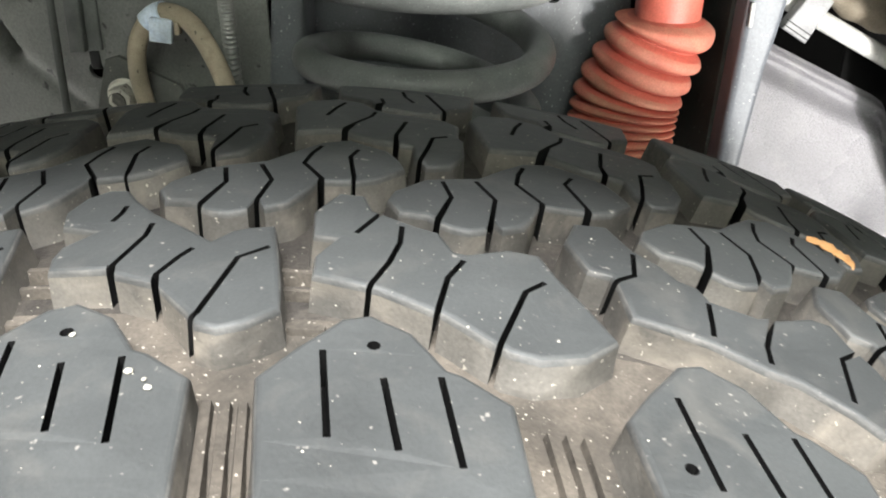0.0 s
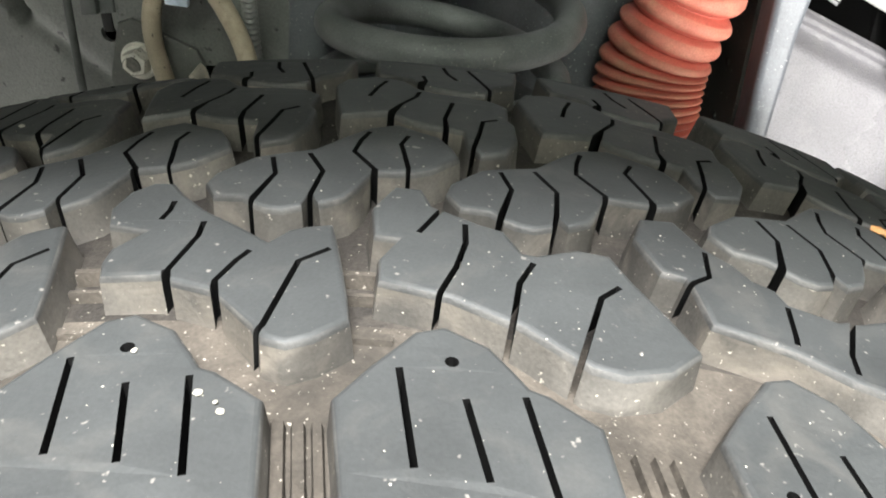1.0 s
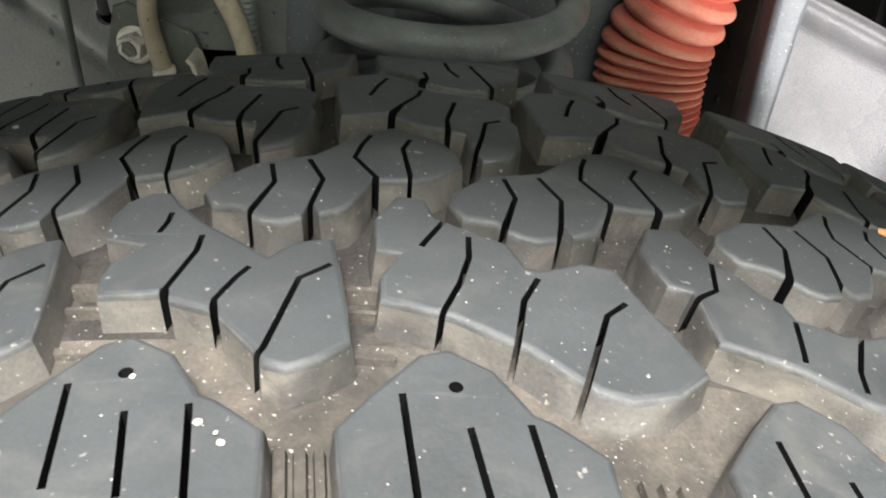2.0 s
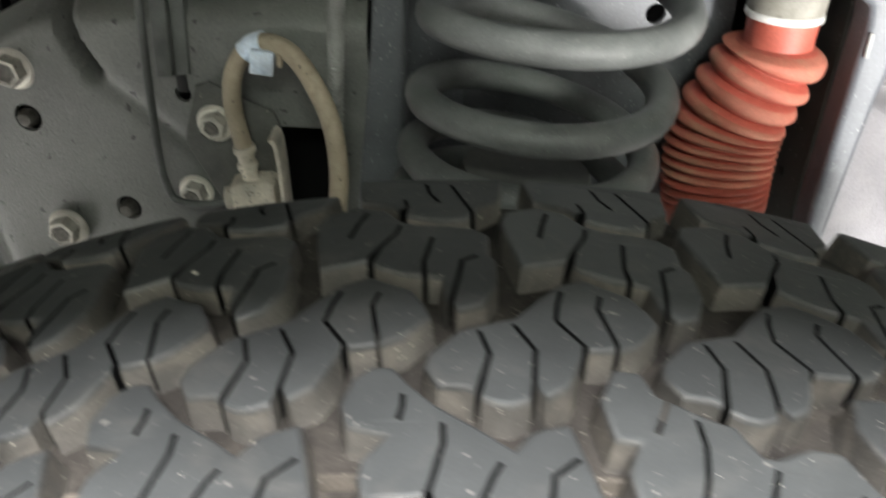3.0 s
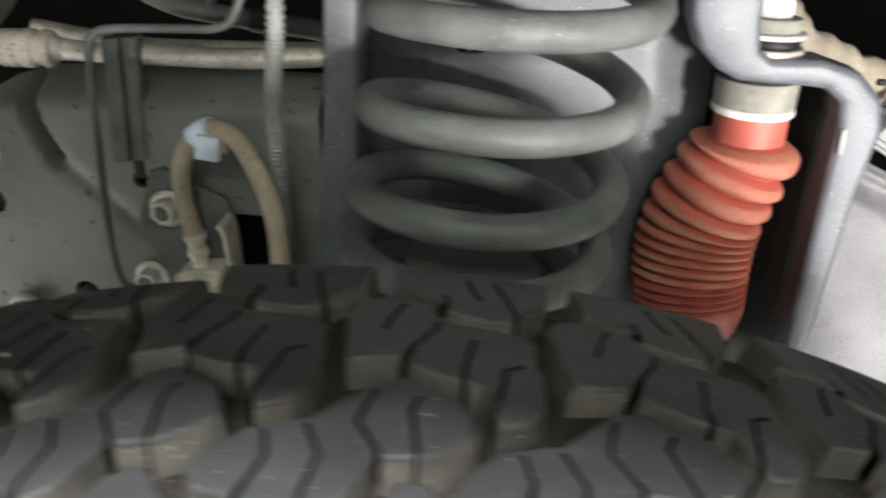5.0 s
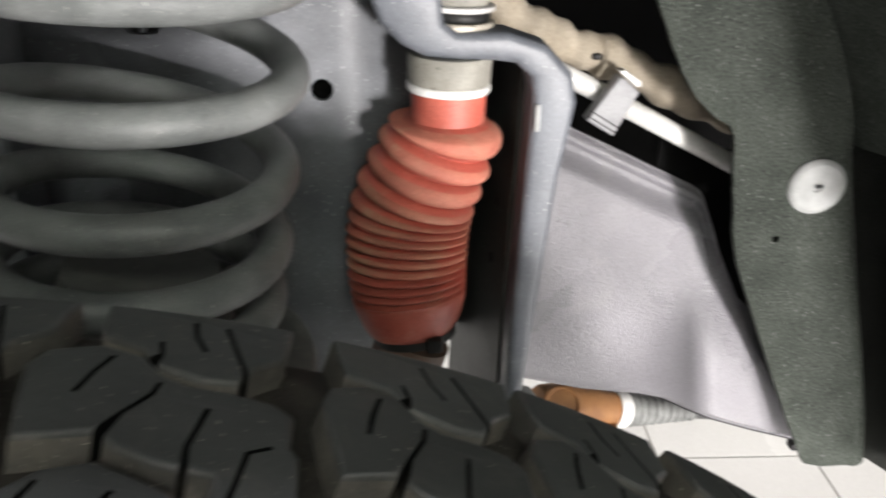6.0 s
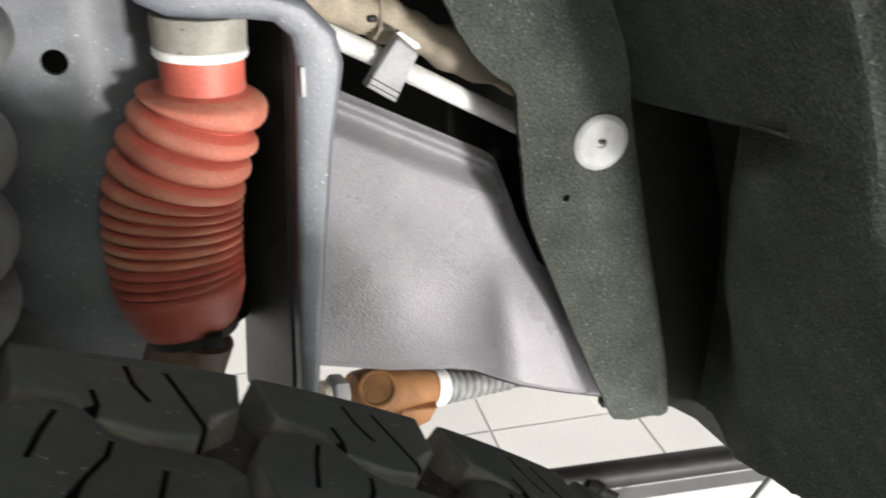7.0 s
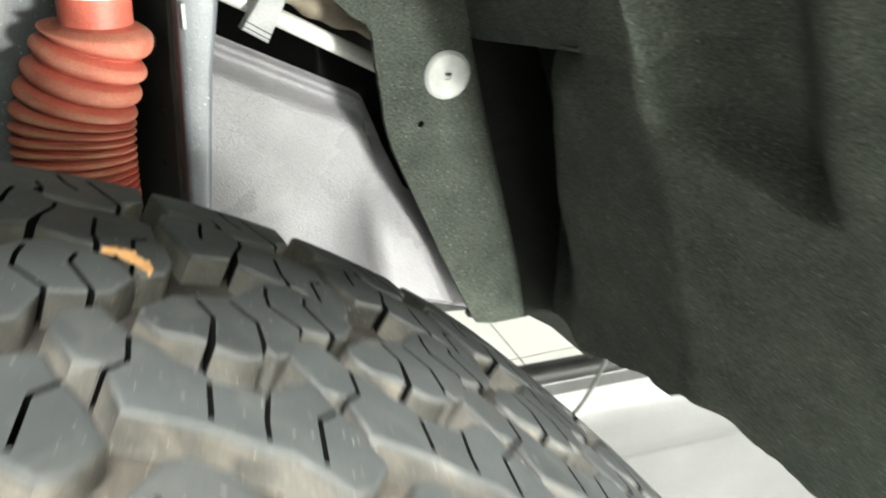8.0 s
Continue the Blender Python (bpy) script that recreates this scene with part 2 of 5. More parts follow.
# ---- builders ----
def empty(name, x, y, z, label, category, group="", kind=""):
    ob = new(name)
    ob.location = (x, y, z)
    return tagged(ob, label, category, group, kind)


def origin(ob):
    p = Vector()
    while ob:
        p += ob.location
        ob = ob.parent
    return p


def link(name, me, parent=None, label="", smooth=True):
    if smooth:
        me.shade_smooth()
        me.set_sharp_from_angle(angle=radians(38))
    ob = new(name, me)
    if parent:
        ob.parent = parent
    return tagged(ob, label)


def part(name, bm, material, parent=None, label="", smooth=True):
    """Links a bmesh, built in world places, as one mesh under a thing or a part."""
    if parent:
        bmesh.ops.translate(bm, verts=bm.verts, vec=-origin(parent))
    bmesh.ops.recalc_face_normals(bm, faces=bm.faces)
    me = bpy.data.meshes.new(name)
    bm.to_mesh(me)
    bm.free()
    for m in material if isinstance(material, (list, tuple)) else (material,):
        me.materials.append(m)
    return link(name, me, parent, label, smooth)


def cut(ob, cutters):
    """Takes the cutters' volumes out of a mesh object, for good."""
    for c in cutters:
        mod = ob.modifiers.new("cut", "BOOLEAN")
        mod.operation, mod.object, mod.solver = "DIFFERENCE", c, "EXACT"
    bpy.context.view_layer.update()
    me = bpy.data.meshes.new_from_object(ob.evaluated_get(bpy.context.evaluated_depsgraph_get()))
    ob.modifiers.clear()
    ob.data = me
    me.set_sharp_from_angle(angle=radians(38))
    for c in cutters:
        bpy.data.objects.remove(c)


def frames_along(path):
    """Points of a smooth path with two axes across it at each."""
    out, side = [], None
    for i, p in enumerate(path):
        d = (path[min(i + 1, len(path) - 1)] - path[max(i - 1, 0)]).normalized()
        if side is None:
            side = d.cross(Vector((0.3, 0.2, 1)))
            if side.length < 0.2:
                side = d.cross(Vector((1, 0, 0)))
        side = (side - d * side.dot(d)).normalized()
        out.append((p, side, d.cross(side)))
    return out


def smooth_path(points, n=8):
    """A Catmull-Rom curve through the points."""
    p = [Vector(q) for q in points]
    p = [2 * p[0] - p[1]] + p + [2 * p[-1] - p[-2]]
    out = []
    for i in range(1, len(p) - 2):
        for k in range(n):
            t = k / n
            a, b, c, d = p[i - 1], p[i], p[i + 1], p[i + 2]
            out.append(0.5 * (2 * b + (c - a) * t + (2 * a - 5 * b + 4 * c - d) * t * t + (3 * b - a - 3 * c + d) * t**3))
    return out + [p[-2]]


def sweep(path, radius, seg=16, bm=None, caps=True, mark=None, level=None):
    """A round tube along a path; radius is a number or a function of the place along it (0 to 1); level tips its rings back to the horizontal."""
    bm = bm or bmesh.new()
    rings = []
    fr = frames_along(path)
    for i, (p, u, v) in enumerate(fr):
        r = radius(i / (len(fr) - 1)) if callable(radius) else radius
        if level:
            keep = 1 - level(i / (len(fr) - 1))
            u, v = Vector((u.x, u.y, u.z * keep)).normalized(), Vector((v.x, v.y, v.z * keep)).normalized()
        rings.append([bm.verts.new(p + r * (math.cos(a) * u + math.sin(a) * v)) for a in (2 * math.pi * k / seg for k in range(seg))])
    for i, (a, b) in enumerate(zip(rings, rings[1:])):
        for k in range(seg):
            f = bm.faces.new((a[k], a[(k + 1) % seg], b[(k + 1) % seg], b[k]))
            if mark:
                f.material_index = mark(i / (len(rings) - 1))
    if caps:
        bm.faces.new(rings[0][::-1])
        bm.faces.new(rings[-1])
    return bm


def lathe(profile, base, axis, seg=32, bm=None, caps=True):
    """A turned body: rows of (along, radius) from base along axis."""
    bm = bm or bmesh.new()
    base, d = Vector(base), Vector(axis).normalized()
    u = d.cross(Vector((0, 0, 1)) if abs(d.z) < 0.9 else Vector((1, 0, 0))).normalized()
    v = d.cross(u)
    rings = [[bm.verts.new(base + s * d + r * (math.cos(a) * u + math.sin(a) * v)) for a in (2 * math.pi * k / seg for k in range(seg))] for s, r in profile]
    for a, b in zip(rings, rings[1:]):
        for k in range(seg):
            bm.faces.new((a[k], a[(k + 1) % seg], b[(k + 1) % seg], b[k]))
    if caps:
        bm.faces.new(rings[0][::-1])
        bm.faces.new(rings[-1])
    return bm


def box(lo, hi, bevel=0.0, bm=None):
    bm = bm or bmesh.new()
    got = bmesh.ops.create_cube(bm, size=1)["verts"]
    lo, hi = Vector(lo), Vector(hi)
    for v in got:
        v.co = Vector([(lo[i] + hi[i]) / 2 + v.co[i] * (hi[i] - lo[i]) for i in range(3)])
    if bevel:
        edges = {e for v in got for e in v.link_edges}
        bmesh.ops.bevel(bm, geom=list(edges), offset=bevel, segments=2, affect="EDGES", profile=0.5)
    return bm


def slab(outline, y, thick, bevel=0.0, bm=None, tilt=None):
    """An upright plate: an outline in (x, z) at depth y, thick towards +y; tilt(x, z) adds to y."""
    bm = bm or bmesh.new()
    f = tilt or (lambda x, z: 0.0)
    front = [bm.verts.new((x, y + f(x, z), z)) for x, z in outline]
    back = [bm.verts.new((x, y + thick + f(x, z), z)) for x, z in outline]
    a = bm.faces.new(front)
    b = bm.faces.new(back[::-1])
    n = len(outline)
    for i in range(n):
        bm.faces.new((front[i], back[i], back[(i + 1) % n], front[(i + 1) % n]))
    bmesh.ops.recalc_face_normals(bm, faces=bm.faces)
    if bevel:
        bmesh.ops.bevel(bm, geom=[e for e in a.edges], offset=bevel, segments=3, affect="EDGES", profile=0.5)
    bmesh.ops.triangulate(bm, faces=[f for f in bm.faces if len(f.verts) > 4])
    return bm


def grid_sheet(place, us, vs, thick, bm=None):
    """A curved sheet: place(u, v) gives its front, thick gives the way to its back (a vector, or a function)."""
    bm = bm or bmesh.new()
    front = [[Vector(place(u, v)) for v in vs] for u in us]
    back = [[front[i][j] + (Vector(thick(u, v)) if callable(thick) else Vector(thick)) for j, v in enumerate(vs)] for i, u in enumerate(us)]
    F = [[bm.verts.new(p) for p in row] for row in front]
    B = [[bm.verts.new(p) for p in row] for row in back]
    nu, nv = len(us), len(vs)
    for i in range(nu - 1):
        for j in range(nv - 1):
            bm.faces.new((F[i][j], F[i + 1][j], F[i + 1][j + 1], F[i][j + 1]))
            bm.faces.new((B[i][j], B[i][j + 1], B[i + 1][j + 1], B[i + 1][j]))
    for i in range(nu - 1):
        bm.faces.new((F[i][0], B[i][0], B[i + 1][0], F[i + 1][0]))
        bm.faces.new((F[i][-1], F[i + 1][-1], B[i + 1][-1], B[i][-1]))
    for j in range(nv - 1):
        bm.faces.new((F[0][j], F[0][j + 1], B[0][j + 1], B[0][j]))
        bm.faces.new((F[-1][j], B[-1][j], B[-1][j + 1], F[-1][j + 1]))
    return bm


def span(a, b, n):
    return [a + (b - a) * i / (n - 1) for i in range(n)]


def along(rows, x):
    """The value at x on a line through rows of (x, value)."""
    if x <= rows[0][0]:
        return rows[0][1]
    for (a, p), (b, q) in zip(rows, rows[1:]):
        if x <= b:
            return p + (q - p) * (x - a) / (b - a)
    return rows[-1][1]


def step(a, b, x):
    t = min(1, max(0, (x - a) / (b - a)))
    return t * t * (3 - 2 * t)


# ---- setting: a tiled garage floor, walls and ceiling ----
def garage():
    ground = part("floor", box((-4, -4, -0.10), (4.5, 5, -0.004)), GROUT, None)
    tagged(ground, "pale grout bed of a white tiled garage floor", "floor", kind="structure")
    walls = {"wall_north": ((-4, 5, 0), (4.5, 5.2, 3)), "wall_south": ((-4, -4.2, 0), (4.5, -4, 3)), "wall_west": ((-4.2, -4, 0), (-4, 5, 3)), "wall_east": ((4.5, -4, 0), (4.7, 5, 3))}
    for name, (lo, hi) in walls.items():
        tagged(part(name, box(lo, hi), PAINT), "plain white painted garage wall", "wall", kind="structure")
    tagged(part("ceiling", box((-4.2, -4.2, 3.0), (4.7, 5.2, 3.15)), PAINT), "plain white garage ceiling", "ceiling", kind="structure")
    return ground


TILE_SIZE, TILE_TURN, TILE_NODE = 0.248, radians(-3.5), (0.5758, 1.0287)


def tiles(ground):
    """Square tiles in rows, laid a little askew to the car."""
    g = TILE_SIZE - 0.003
    bm = bmesh.new()
    bmesh.ops.create_cube(bm, size=1)
    for v in bm.verts:
        v.co = (v.co.x * g, v.co.y * g, v.co.z * 0.006 - 0.003)
    top = [e for e in bm.edges if all(v.co.z > -0.001 for v in e.verts)]
    bmesh.ops.bevel(bm, geom=top, offset=0.0012, segments=1, affect="EDGES")
    me = bpy.data.meshes.new("tile")
    bm.to_mesh(me)
    bm.free()
    me.materials.append(TILE)
    rest = bmesh.new()
    c, s = math.cos(TILE_TURN), math.sin(TILE_TURN)
    for i in range(-18, 16):
        for j in range(-20, 16):
            u, v = (i + 0.5) * TILE_SIZE, (j + 0.5) * TILE_SIZE
            x, y = TILE_NODE[0] + c * u - s * v, TILE_NODE[1] + s * u + c * v
            if not (-3.8 < x < 4.3 and -3.8 < y < 4.8):
                continue
            m = Matrix.Translation((x, y, 0)) @ Matrix.Rotation(TILE_TURN, 4, "Z")
            if -0.7 < x < 2.3 and 0.1 < y < 2.6:
                ob = new("tile", me)
                ob.parent = ground
                ob.matrix_basis = m
            else:
                n0 = len(rest.verts)
                rest.from_mesh(me)
                rest.verts.ensure_lookup_table()
                for w in rest.verts[n0:]:
                    w.co = m @ w.co
    far = part("floor_tiles", rest, TILE, ground, smooth=False)
    tagged(far, "white square floor tiles with thin grey joints", kind="stuff")


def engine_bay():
    """Added black walls close the bay to light behind and above the wheel arch."""
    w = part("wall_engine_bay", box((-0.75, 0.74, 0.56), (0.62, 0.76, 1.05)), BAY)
    tagged(w, "black wall added to close the dark bay behind", "panel", kind="structure")
    # unseen cover, added to keep overhead light out of the bay
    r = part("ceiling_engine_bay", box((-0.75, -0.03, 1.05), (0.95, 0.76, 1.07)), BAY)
    tagged(r, "black cover added above the bay to keep light out", "panel", kind="structure")
    # hidden shelf, added to stop light bouncing up off the floor
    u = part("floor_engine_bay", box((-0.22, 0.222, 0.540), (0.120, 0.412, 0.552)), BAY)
    tagged(u, "black shelf added below the spring to block light from the floor", "panel", kind="structure")
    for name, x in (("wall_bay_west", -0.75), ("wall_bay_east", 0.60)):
        tagged(part(name, box((x, 0.40, 0.64), (x + 0.02, 0.74, 1.05)), BAY), "black side wall added to close the bay to light", "panel", kind="structure")


ground = garage()
tiles(ground)
engine_bay()

# ---- the wheel ----
R, MID, CROWN, PITCHES = 0.390, 0.105, 0.7, 52
AXLE = Vector((0, 0, R))


def tread_radius(y):
    return R - CROWN * (y - MID) ** 2


def on_tread(s, y, h=0.0):
    """A place on the tread, seen from the axle: s millimetres round from the top, y millimetres across, h metres over it."""
    a, r = s / 1000 / R, tread_radius(y / 1000) + h
    return Vector((r * math.sin(a), y / 1000, r * math.cos(a)))


def offset(loop, d):
    """A closed outline moved inwards (d > 0) for one that runs anticlockwise."""
    out, n = [], len(loop)
    for i in range(n):
        p, q, r = Vector(loop[i - 1]), Vector(loop[i]), Vector(loop[(i + 1) % n])
        a, b = (q - p).normalized(), (r - q).normalized()
        m = Vector((-a.y - b.y, a.x + b.x))
        m = m.normalized() if m.length > 1e-6 else Vector((-a.y, a.x))
        k = max(0.5, m.dot(Vector((-a.y, a.x))))
        out.append(tuple(q + m * d / k))
    return out


def slit(line, w):
    """The outline of a thin cut along a line of points."""
    left, right = [], []
    for i, p in enumerate(line):
        a = (Vector(line[min(i + 1, len(line) - 1)]) - Vector(line[max(i - 1, 0)])).normalized()
        n = Vector((-a.y, a.x)) * w / 2
        left.append(tuple(Vector(p) + n))
        right.append(tuple(Vector(p) - n))
    return left + right[::-1]


def turned(loop):
    area = sum(a[0] * b[1] - b[0] * a[1] for a, b in zip(loop, loop[1:] + loop[:1]))
    return loop if area > 0 else loop[::-1]


def opened(outline, sipes):
    """The outline with those cuts let into it that begin at its rim, and the cuts that stay inside."""
    inside, let = [], []
    n = len(outline)
    for cut_line in sipes:
        best = None
        for line in (cut_line, cut_line[::-1]):
            for i in range(n):
                a, b, p = Vector(outline[i]), Vector(outline[(i + 1) % n]), Vector(line[0])
                free = min(0.5, 2.0 / (b - a).length)
                t = min(1 - free, max(free, (p - a).dot(b - a) / (b - a).length_squared))
                gap = (p - a - t * (b - a)).length
                if gap < 2.8 and (best is None or gap < best[0]):
                    best = (gap, i, t, [tuple(a + t * (b - a))] + [tuple(q) for q in line[1:]])
        if best:
            let.append(best[1:])
        else:
            inside.append(cut_line)
    out, lips = [], {}
    for i, t, line in let:
        if (Vector(outline[(i + 1) % n]) - Vector(outline[i])).length < 3.4:
            lips[i] = (Vector(line[1]) - Vector(line[0])).normalized()
            lips[(i + 1) % n] = lips[i]
    for i, p in enumerate(outline):
        out.append((p, 2 if i in lips else 0, lips.get(i)))
        for _, t, line in sorted((c for c in let if c[0] == i), key=lambda c: c[1]):
            way = (Vector(line[1]) - Vector(line[0])).normalized()
            pts = slit(line, 1.1)
            short = i in lips and (i + 1) % n in lips
            for k, q in enumerate(pts):
                if k not in (0, len(pts) - 1):
                    out.append((q, 1, way))
                elif not short:
                    out.append((q, 2, way))
    return out, inside


def block_mesh(name, outline, sipes=(), pin=None, deep=0.0105, outer=None, wear=0.0):
    """One tread block: a worn top with rounded rim, cuts and a stud hole, and walls that widen down to the groove; wear lowers its outer side."""
    from mathutils.geometry import tessellate_polygon

    def laid(s, y, h=0.0):
        return on_tread(s, y, h - wear * max(0.0, y - 160) ** 2 / 1e6)

    rows, inside = opened(turned([tuple(p) for p in outline]), sipes)
    fine = []
    for a, b in zip(rows, rows[1:] + rows[:1]):
        fine.append(a)
        n = 1 if a[1] or b[1] else max(1, round((Vector(b[0]) - Vector(a[0])).length / 7))
        fine += [(tuple(Vector(a[0]).lerp(Vector(b[0]), k / n)), 0, None) for k in range(1, n)]

    def moved(d):
        plain = iter(offset([p for p, kind, way in fine if kind == 0], d))
        return [next(plain) if kind == 0 else (tuple(Vector(p) + way * d) if kind == 2 else p) for p, kind, way in fine]

    loops = [moved(1.2)] + [turned(slit(s, 1.1))[::-1] for s in inside]
    if pin:
        loops.append([(pin[0] + 1.1 * math.cos(a), pin[1] + 1.1 * math.sin(a)) for a in (-2 * math.pi * k / 10 for k in range(10))])
    bm = bmesh.new()
    flat = [p for loop in loops for p in loop]
    top = [bm.verts.new(laid(*p)) for p in flat]
    for tri in tessellate_polygon([[Vector((*p, 0)) for p in loop] for loop in loops]):
        try:
            bm.faces.new([top[i] for i in tri])
        except ValueError:
            pass

    def depth(p):
        return deep + (0.012 if outer is not None and abs(p[1] - outer) < 3 else 0)

    # the worn rim rounds over, the wall falls to a dusty fillet at its foot
    rows = [top[:len(fine)]]
    for d, h in ((0.80, -0.00008), (0.40, -0.0003), (0.12, -0.00075), (0.0, -0.0014)):
        rows.append([bm.verts.new(laid(*p, h)) for p in moved(d)])
    rows.append([bm.verts.new(laid(*p, -0.72 * depth(q[0]))) for p, q in zip(moved(-0.6), fine)])
    rows.append([bm.verts.new(laid(*p, -depth(q[0]))) for p, q in zip(moved(-1.9), fine)])
    n = len(fine)
    for r, (a, b) in enumerate(zip(rows, rows[1:])):
        for i in range(n):
            j = (i + 1) % n
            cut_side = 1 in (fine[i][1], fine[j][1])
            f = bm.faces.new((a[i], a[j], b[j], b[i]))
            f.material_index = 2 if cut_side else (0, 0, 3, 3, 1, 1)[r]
            f.smooth = not cut_side
    k = n
    for loop in loops[1:]:
        m = len(loop)
        low = [bm.verts.new(laid(*p, -0.0070)) for p in loop]
        for i in range(m):
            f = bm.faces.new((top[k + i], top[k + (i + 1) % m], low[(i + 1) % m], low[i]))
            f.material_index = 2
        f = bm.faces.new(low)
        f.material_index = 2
        k += m
    bmesh.ops.recalc_face_normals(bm, faces=bm.faces)
    flat_verts = set(top)
    for e in bm.edges:
        e.smooth = not (e.verts[0] in flat_verts and e.verts[1] in flat_verts) and e.calc_face_angle(0) < radians(48)
    me = bpy.data.meshes.new(name)
    bm.to_mesh(me)
    bm.free()
    for m in (RUBBER, DUSTWALL, SIPE, WORN):
        me.materials.append(m)
    return me


SHOULDER = [(29.8, 16.5), (24.8, 42), (29.5, 49), (33, 53.5), (35.6, 57), (40.2, 58.7), (47.2, 55), (51, 50), (53, 47.2), (55.6, 46.3), (63.2, 41.2), (66.8, 16.5)]
SHOULDER_CUTS = [[(33.8, 48.6), (37, 31)], [(43.5, 43.5), (46.8, 29.8)], [(52, 45), (55.6, 28)]]
INNER_LONG = [(29.1, 68.7), (41.2, 65.7), (52.9, 60.1), (62.9, 52.8), (68.2, 51.9), (75.8, 54.4), (82, 60.4), (77.6, 69), (73, 77.2), (70, 84.4), (63.7, 84.8), (56.1, 81), (53.8, 81.2), (50.7, 87.9), (46.2, 89.4), (37.4, 94.3), (35.2, 100.8), (29.6, 101.1), (25.9, 92), (27.2, 82.4), (31.6, 81.9), (28.6, 75.2)]
INNER_SHORT = [(30.2, 68.1), (40.4, 68.4), (42.4, 66.8), (49.6, 64.2), (51.3, 63), (57.8, 56), (59.8, 53.2), (63.6, 52.1), (67.6, 53.8), (72.6, 58.3), (71.2, 66), (68.8, 76.4), (66.5, 85.5), (61.7, 84.3), (58.9, 82.9), (56, 79), (50.2, 83.7), (44, 88.3), (42.3, 89.7), (36.9, 95.6), (33.7, 100.3), (29.5, 100.6), (25.8, 97), (24.2, 90.5), (26, 84.5), (33.6, 82.3), (29.2, 76.6), (29, 72.3)]
INNER_LONG_CUTS = [[(35.1, 84), (36.9, 92.6)], [(41.4, 66.8), (42, 74.4), (43.5, 81.9), (43.4, 88.3)], [(53, 61.2), (52.6, 71.5), (55.4, 78)], [(63.1, 53.8), (66.4, 70.4), (70.2, 74.4)]]
INNER_SHORT_CUTS = [[(35.4, 85.6), (36, 89), (35.9, 92.4)], [(41.6, 67), (41.3, 69.6), (43.6, 80), (43.4, 84.8)], [(50.6, 63), (49.8, 66.8), (52, 72.6), (53.6, 75.6)], [(59.4, 53.6), (59.6, 56), (62.3, 72.9), (67.0, 77)]]
CENTRE = [(39.5, 100), (42.4, 94.7), (48, 94.4), (49.5, 93), (50.7, 91.6), (53.3, 90), (56.5, 89.6), (60, 91.3), (60.4, 95.2), (61.5, 94.8), (63.2, 92), (67.6, 95), (69.8, 99.5), (71.6, 105.6), (73, 106.6), (76.6, 106.7), (81.8, 107.4), (83.4, 107), (88.1, 109.4), (94.2, 116.8), (92.8, 121.2), (89.5, 127.1), (84, 130), (76.5, 133), (69, 130), (64, 124), (58.5, 116.8), (50.5, 113.8), (46.5, 112), (40.5, 104.5)]
CENTRE_CUTS = [[(50, 92.6), (52.7, 104), (50.7, 111.6)], [(60.4, 95), (62, 105.5), (58, 114)], [(72.2, 106), (72.2, 107.6), (67.2, 115.7), (68, 121.8), (69.5, 127)], [(82.6, 107.2), (82.4, 109.2), (78.8, 121), (81, 126)]]
FAR_INNER = [(9.9, 160.5), (11.5, 150), (14, 137.5), (24.7, 140.8), (26.5, 139.2), (28.4, 137), (34.2, 133.8), (38.1, 133.2), (39.5, 133.2), (42.8, 132.6), (43.5, 124.5), (46.4, 119), (52.2, 121.6), (55.4, 130.6), (55.3, 140.6), (53.8, 143.3), (54.2, 152.7), (50.3, 156.5), (43.5, 158), (36, 158.5), (31.8, 161), (27.5, 167.6), (20, 170.6), (12, 167)]
FAR_INNER_CUTS = [[(19.5, 151.8), (20.9, 159.6), (22.7, 166.1)], [(25.6, 140), (27.6, 146.6), (31, 153.6), (31.7, 158)], [(38.8, 133.2), (38.4, 139), (40.2, 151.2)], [(44.8, 121.9), (46.3, 130.8), (47.4, 139.5), (51, 142)]]
FAR_SHOULDER = [(18, 190), (19, 181), (20.3, 174.4), (29.3, 170.6), (31, 166.6), (33, 164.5), (42.3, 161.2), (49.2, 162.4), (52.2, 169.5), (57.8, 174.8), (59.4, 190)]
FAR_SHOULDER_CUTS = [[(31.2, 166.4), (33.2, 168.9), (32.2, 174.1)], [(41.5, 172.1), (38.9, 178), (37.6, 185.1)], [(50.6, 165.2), (48.2, 172.6), (44.7, 184.4)]]


# the wider pitch that follows on the varied tread
INNER_WIDE = [(37.9, 68.5), (45.6, 66.8), (52.1, 65.4), (61.1, 61.2), (66.3, 60), (71.4, 55.4), (75.2, 51.8), (80, 53), (85.9, 60.5), (82.9, 71.5), (79.6, 77.5), (78.1, 83.8), (73.3, 84), (68, 80), (64.4, 78.4), (55.5, 80), (54.1, 83.8), (50.2, 85.4), (47.5, 89.6), (42.7, 93.4), (38.3, 102.4), (30.9, 100.8), (28.1, 92), (31.6, 82), (36.1, 81.4), (37.1, 76.5)]
INNER_WIDE_CUTS = [[(42, 91.6), (40.8, 83), (38.6, 80)], [(54.5, 78.5), (53.2, 70), (52.7, 67.6)], [(67.1, 78), (63.1, 68.5), (62.3, 63.4)], [(78.5, 75.5), (74.5, 71.3), (71.8, 58.5)]]
LONGER = [(39, 44.4), (50, 58), (71.6, 81.7), (95, 101.5)]
SHORTER = [(39, 39), (74, 73.6), (84, 79.5), (95, 90)]


